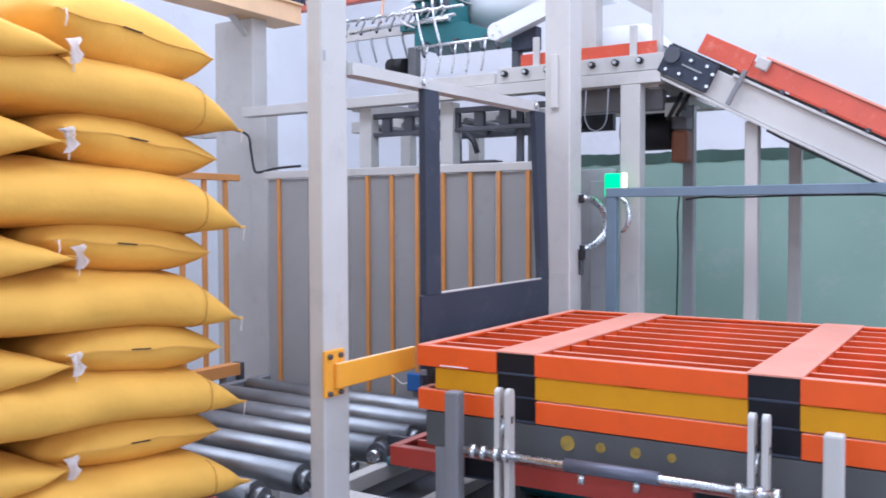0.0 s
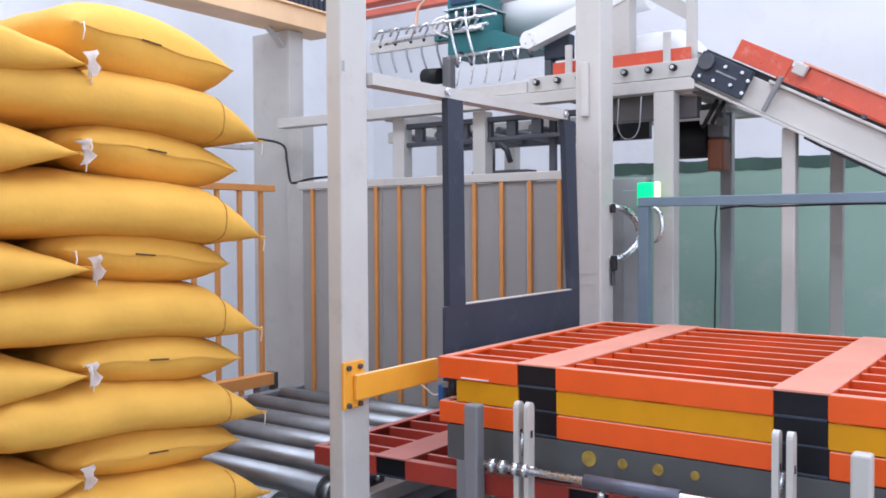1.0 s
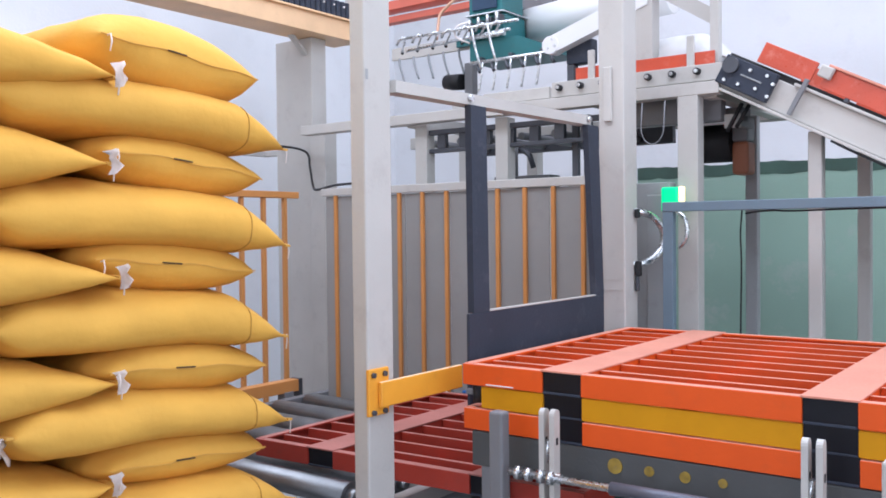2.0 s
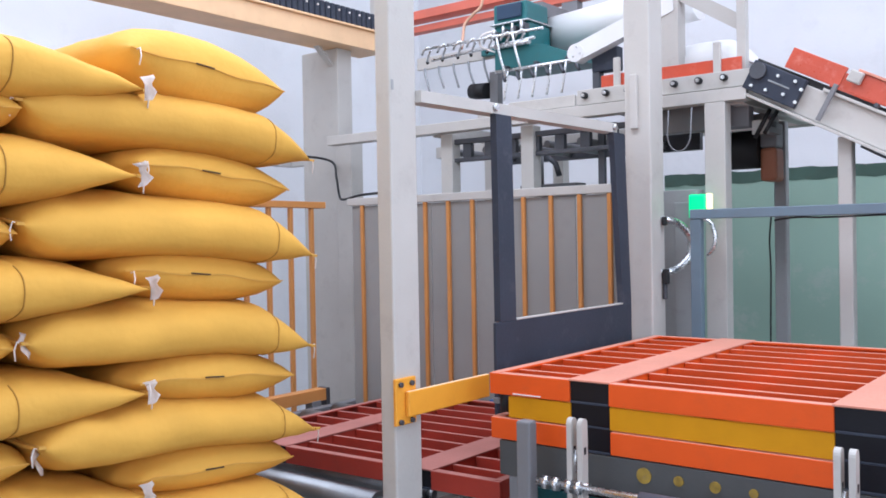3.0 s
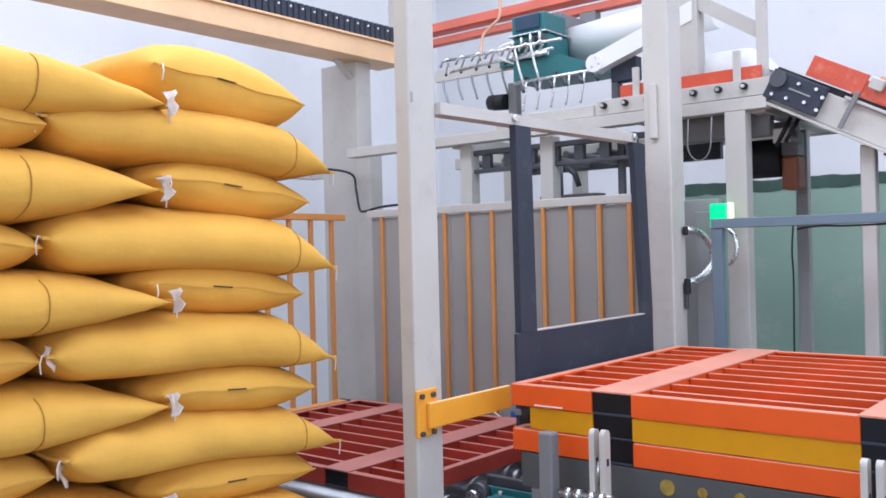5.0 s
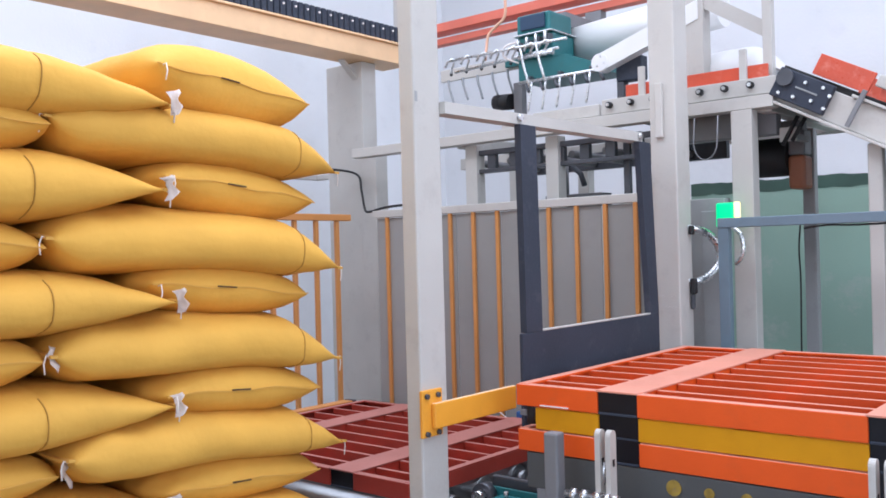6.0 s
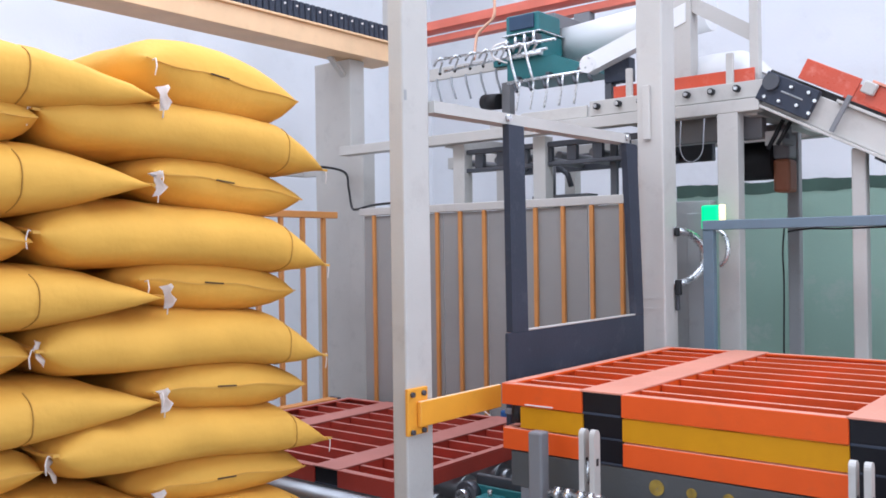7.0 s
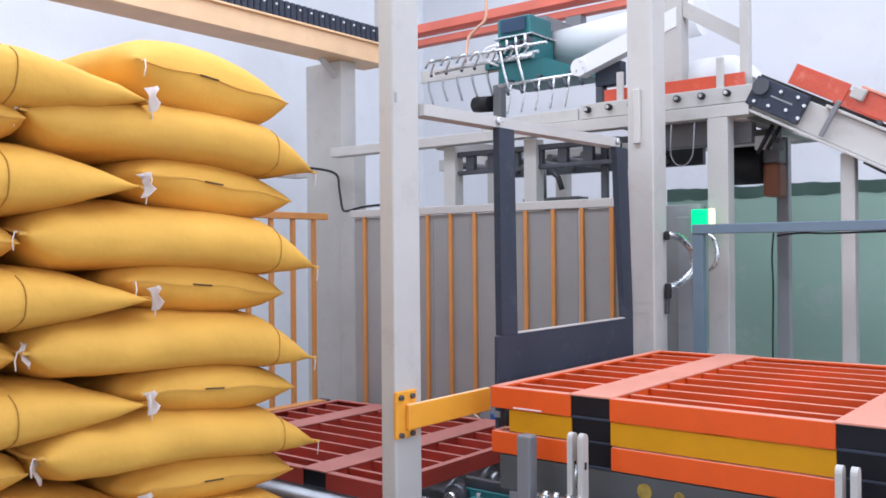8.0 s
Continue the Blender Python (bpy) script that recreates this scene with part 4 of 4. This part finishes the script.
part("finger_bar", T([(-1.62, 1.78, 2.525), (-0.9, 1.7, 2.53)], 0.008, 10), M_CHROME, grip)
part("finger_bar", T([(-1.125, 1.68, 2.383), (-0.65, 1.68, 2.383)], 0.009, 10), M_CHROME, grip)
for x in (-1.08, -0.9, -0.72):
    part("bar_clip", B(x, x + 0.02, 1.682, 1.7195, 2.378, 2.41, bevel=0.003), M_DARK, grip)
for k in range(7):
    x = -1.53 + 0.1 * k + 0.006 * (k % 3)
    part("finger", T([(x + 0.004, 1.665, 2.562), (x - 0.012, 1.652, 2.566), (x - 0.036, 1.645, 2.553), (x - 0.055, 1.65, 2.53)], 0.0065, 8), M_CHROME, grip)
    rod = part("finger_rod", T([(x - 0.012, 1.67, 2.552), (x - 0.07, 1.72, 2.53), (x - 0.118, 1.775, 2.521)], 0.006, 8), M_CHROME, grip)
    part("tip", T([(x - 0.117, 1.774, 2.5212), (x - 0.13, 1.79, 2.5185)], 0.0085, 8), M_BLACK, rod, "black rubber tip")
for k in range(6):
    x = -1.085 + 0.085 * k
    part("clamp", T([(x, 1.688, 2.381), (x + 0.012, 1.67, 2.355), (x + 0.034, 1.655, 2.326)], 0.0085, 8), M_DARK, grip)
for k in range(5):
    x = -1.048 + 0.084 * k
    part("finger", T(curve([(x, 1.682, 2.385), (x + 0.002, 1.668, 2.35), (x - 0.008, 1.668, 2.29), (x - 0.022, 1.67, 2.232)]), 0.006, 8), M_CHROME, grip)
for k in range(5):
    x = -1.823 + 0.106 * k
    part("finger", T(curve([(x - 0.004, 1.968, 2.535), (x + 0.004, 1.965, 2.49), (x + 0.018, 1.968, 2.44), (x + 0.03, 1.97, 2.395 + 0.01 * (k % 2))]), 0.0065, 8), M_STEEL, grip)
for x, z in ((-1.078, 2.51), (-0.986, 2.53)):
    part("drop_rod", T(curve([(x - 0.03, 1.67, z + 0.045), (x - 0.006, 1.64, z + 0.02), (x + 0.008, 1.64, z - 0.05), (x + 0.026, 1.645, z - 0.12), (x + 0.03, 1.66, z - 0.165)]), 0.0068, 8), M_CHROME, grip)
for k in range(4):
    x = -1.15 + 0.055 * k
    part("valve", B(x, x + 0.035, 1.69, 1.7345, 2.55 + 0.008 * k, 2.59 + 0.008 * k, bevel=0.004), M_DARK, grip)
    part("fitting", T([(x + 0.018, 1.685, 2.602 + 0.008 * k), (x + 0.018, 1.685, 2.57)], 0.008, 8), M_CHROME, grip)
part("cylinder", T([(-1.14, 1.7, 2.515), (-0.93, 1.7, 2.515)], 0.013, 12), M_CHROME, grip)
part("air_line", T(curve([(-1.13, 1.7, 2.6), (-1.2, 1.67, 2.58), (-1.215, 1.68, 2.53), (-1.14, 1.7, 2.49)]), 0.005, 6), M_TAG, grip)
part("finger_plate", B(-1.888, -1.3, 1.972, 1.99, 2.53, 2.6, bevel=0.003), M_WHITE, grip)
part("plate_arm", B(-1.4, -1.0, 1.9405, 1.9715, 2.54, 2.585), M_TEAL, grip)
part("air_tank", T([(-0.9995, 2.05, 2.61), (-0.2, 2.05, 2.665)], 0.1, 28), M_BAG_WHITE, grip, "white enamelled tank")
hosep = thing("air_hose", "peach air hose hanging to the gripper", "hose")
part("tube", T(curve([(-1.27, 1.8, 3.4), (-1.285, 1.8, 2.9), (-1.292, 1.8, 2.78), (-1.34, 1.79, 2.735), (-1.388, 1.78, 2.69), (-1.396, 1.77, 2.62), (-1.385, 1.74, 2.55)]), 0.008, 10), M_PEACH, hosep)
arm = thing("link_arm", "white link arm with round joint on the deck", "arm")
part("lever", extrude_profile([(-0.6, 2.348), (-0.12, 2.503), (-0.12, 2.587), (-0.6, 2.432)], "y", 1.575, 1.635), M_BAG_WHITE, arm)
part("joint", T([(-0.6, 1.57, 2.39), (-0.6, 1.64, 2.39)], 0.042, 20), M_BAG_WHITE, arm)
for x, z in ((-0.61, 2.375), (-0.575, 2.385), (-0.59, 2.415)):
    part("bolt", T([(x, 1.5745, z), (x, 1.566, z)], 0.006, 6), M_CHROME, arm)
part("bracket", B(-0.55, -0.42, 1.6355, 1.7, 2.3, 2.41, bevel=0.006), M_SLATE, arm)
part("stem", B(-0.55, -0.515, 1.64, 1.69, 2.1805, 2.2998), M_DARK, arm)
eye = thing("photo_sensor", "black photo sensor on a slim ivory stand", "sensor")
part("housing", T([(-1.52, 2.02, 2.37), (-1.4, 2.0, 2.36)], 0.045, 16), M_BLACK, eye)
part("stand", B(-1.385, -1.33, 1.995, 2.045, 2.1255, 2.46), M_GREY, eye)
ledge = thing("wall_ledge", "white ledge on the wall carrying a cable", "ledge")
part("bar", B(-2.72, -2.561, 1.69, 1.74, 2.0, 2.03), M_WHITE, ledge)
part("return_bar", B(-2.72, -2.68, -0.6, 1.6895, 2.0, 2.03), M_WHITE, ledge)
part("bracket", B(-3.3, -2.72, 0.6, 0.64, 1.96, 2.0295), M_WHITE, ledge)
cable = thing("cable", "black cable drooping along the gantry column", "cable")
part("strand", T(curve([(-2.42, 1.2, 2.02), (-2.35, 1.45, 2.03), (-2.24, 1.6, 2.0), (-2.18, 1.58, 1.9), (-2.13, 1.55, 1.8), (-2.05, 1.5, 1.768), (-1.9, 1.48, 1.785), (-1.7, 1.45, 1.79)]), 0.007, 8), M_BLACK, cable)


bag = thing("sack", "white filled sack riding on the upper conveyor", "sack", at=(-0.1, 1.87, 2.285))
bm, fold = sack_shape(0.22, 41, True, 0.1)
bmesh.ops.scale(bm, vec=(0.62, 0.9, 1.0), verts=bm.verts)
part("body", bm, M_BAG_CLOTH, bag)
part("hem", strip_along([(0.62 * SL / 2 + 0.004, 0.2 * (-1 + j / 4), -0.012) for j in range(9)], 0.007, 0.003), M_TAG, bag)


# ---- what moves ----
def motions():
    # the pallet rides out on the chains and settles on the rollers: seconds, x, height of its top, tilt
    rows = [(0.0, -0.141, 0.83, -0.6), (0.3, -0.265, 0.823, -0.8), (0.5, -0.349, 0.82, -1), (0.8, -0.466, 0.814, -1), (1.2, -0.622, 0.809, -1), (1.7, -0.832, 0.803, -1),
            (2.8, -1.235, 0.807, -1), (3.0, -1.312, 0.803, -1), (3.2, -1.395, 0.801, -1), (3.4, -1.485, 0.793, -0.7), (3.6, -1.57, 0.788, -0.5), (3.8, -1.668, 0.787, -0.2),
            (3.95, -1.768, 0.788, 0), (4.1, -1.775, 0.788, 0), (8.0, -1.775, 0.788, 0)]
    walk(red_pallet, [(t, pose(x, 0.06, z - PH, 0, tilt, 0)) for t, x, z, tilt in rows])


motions()
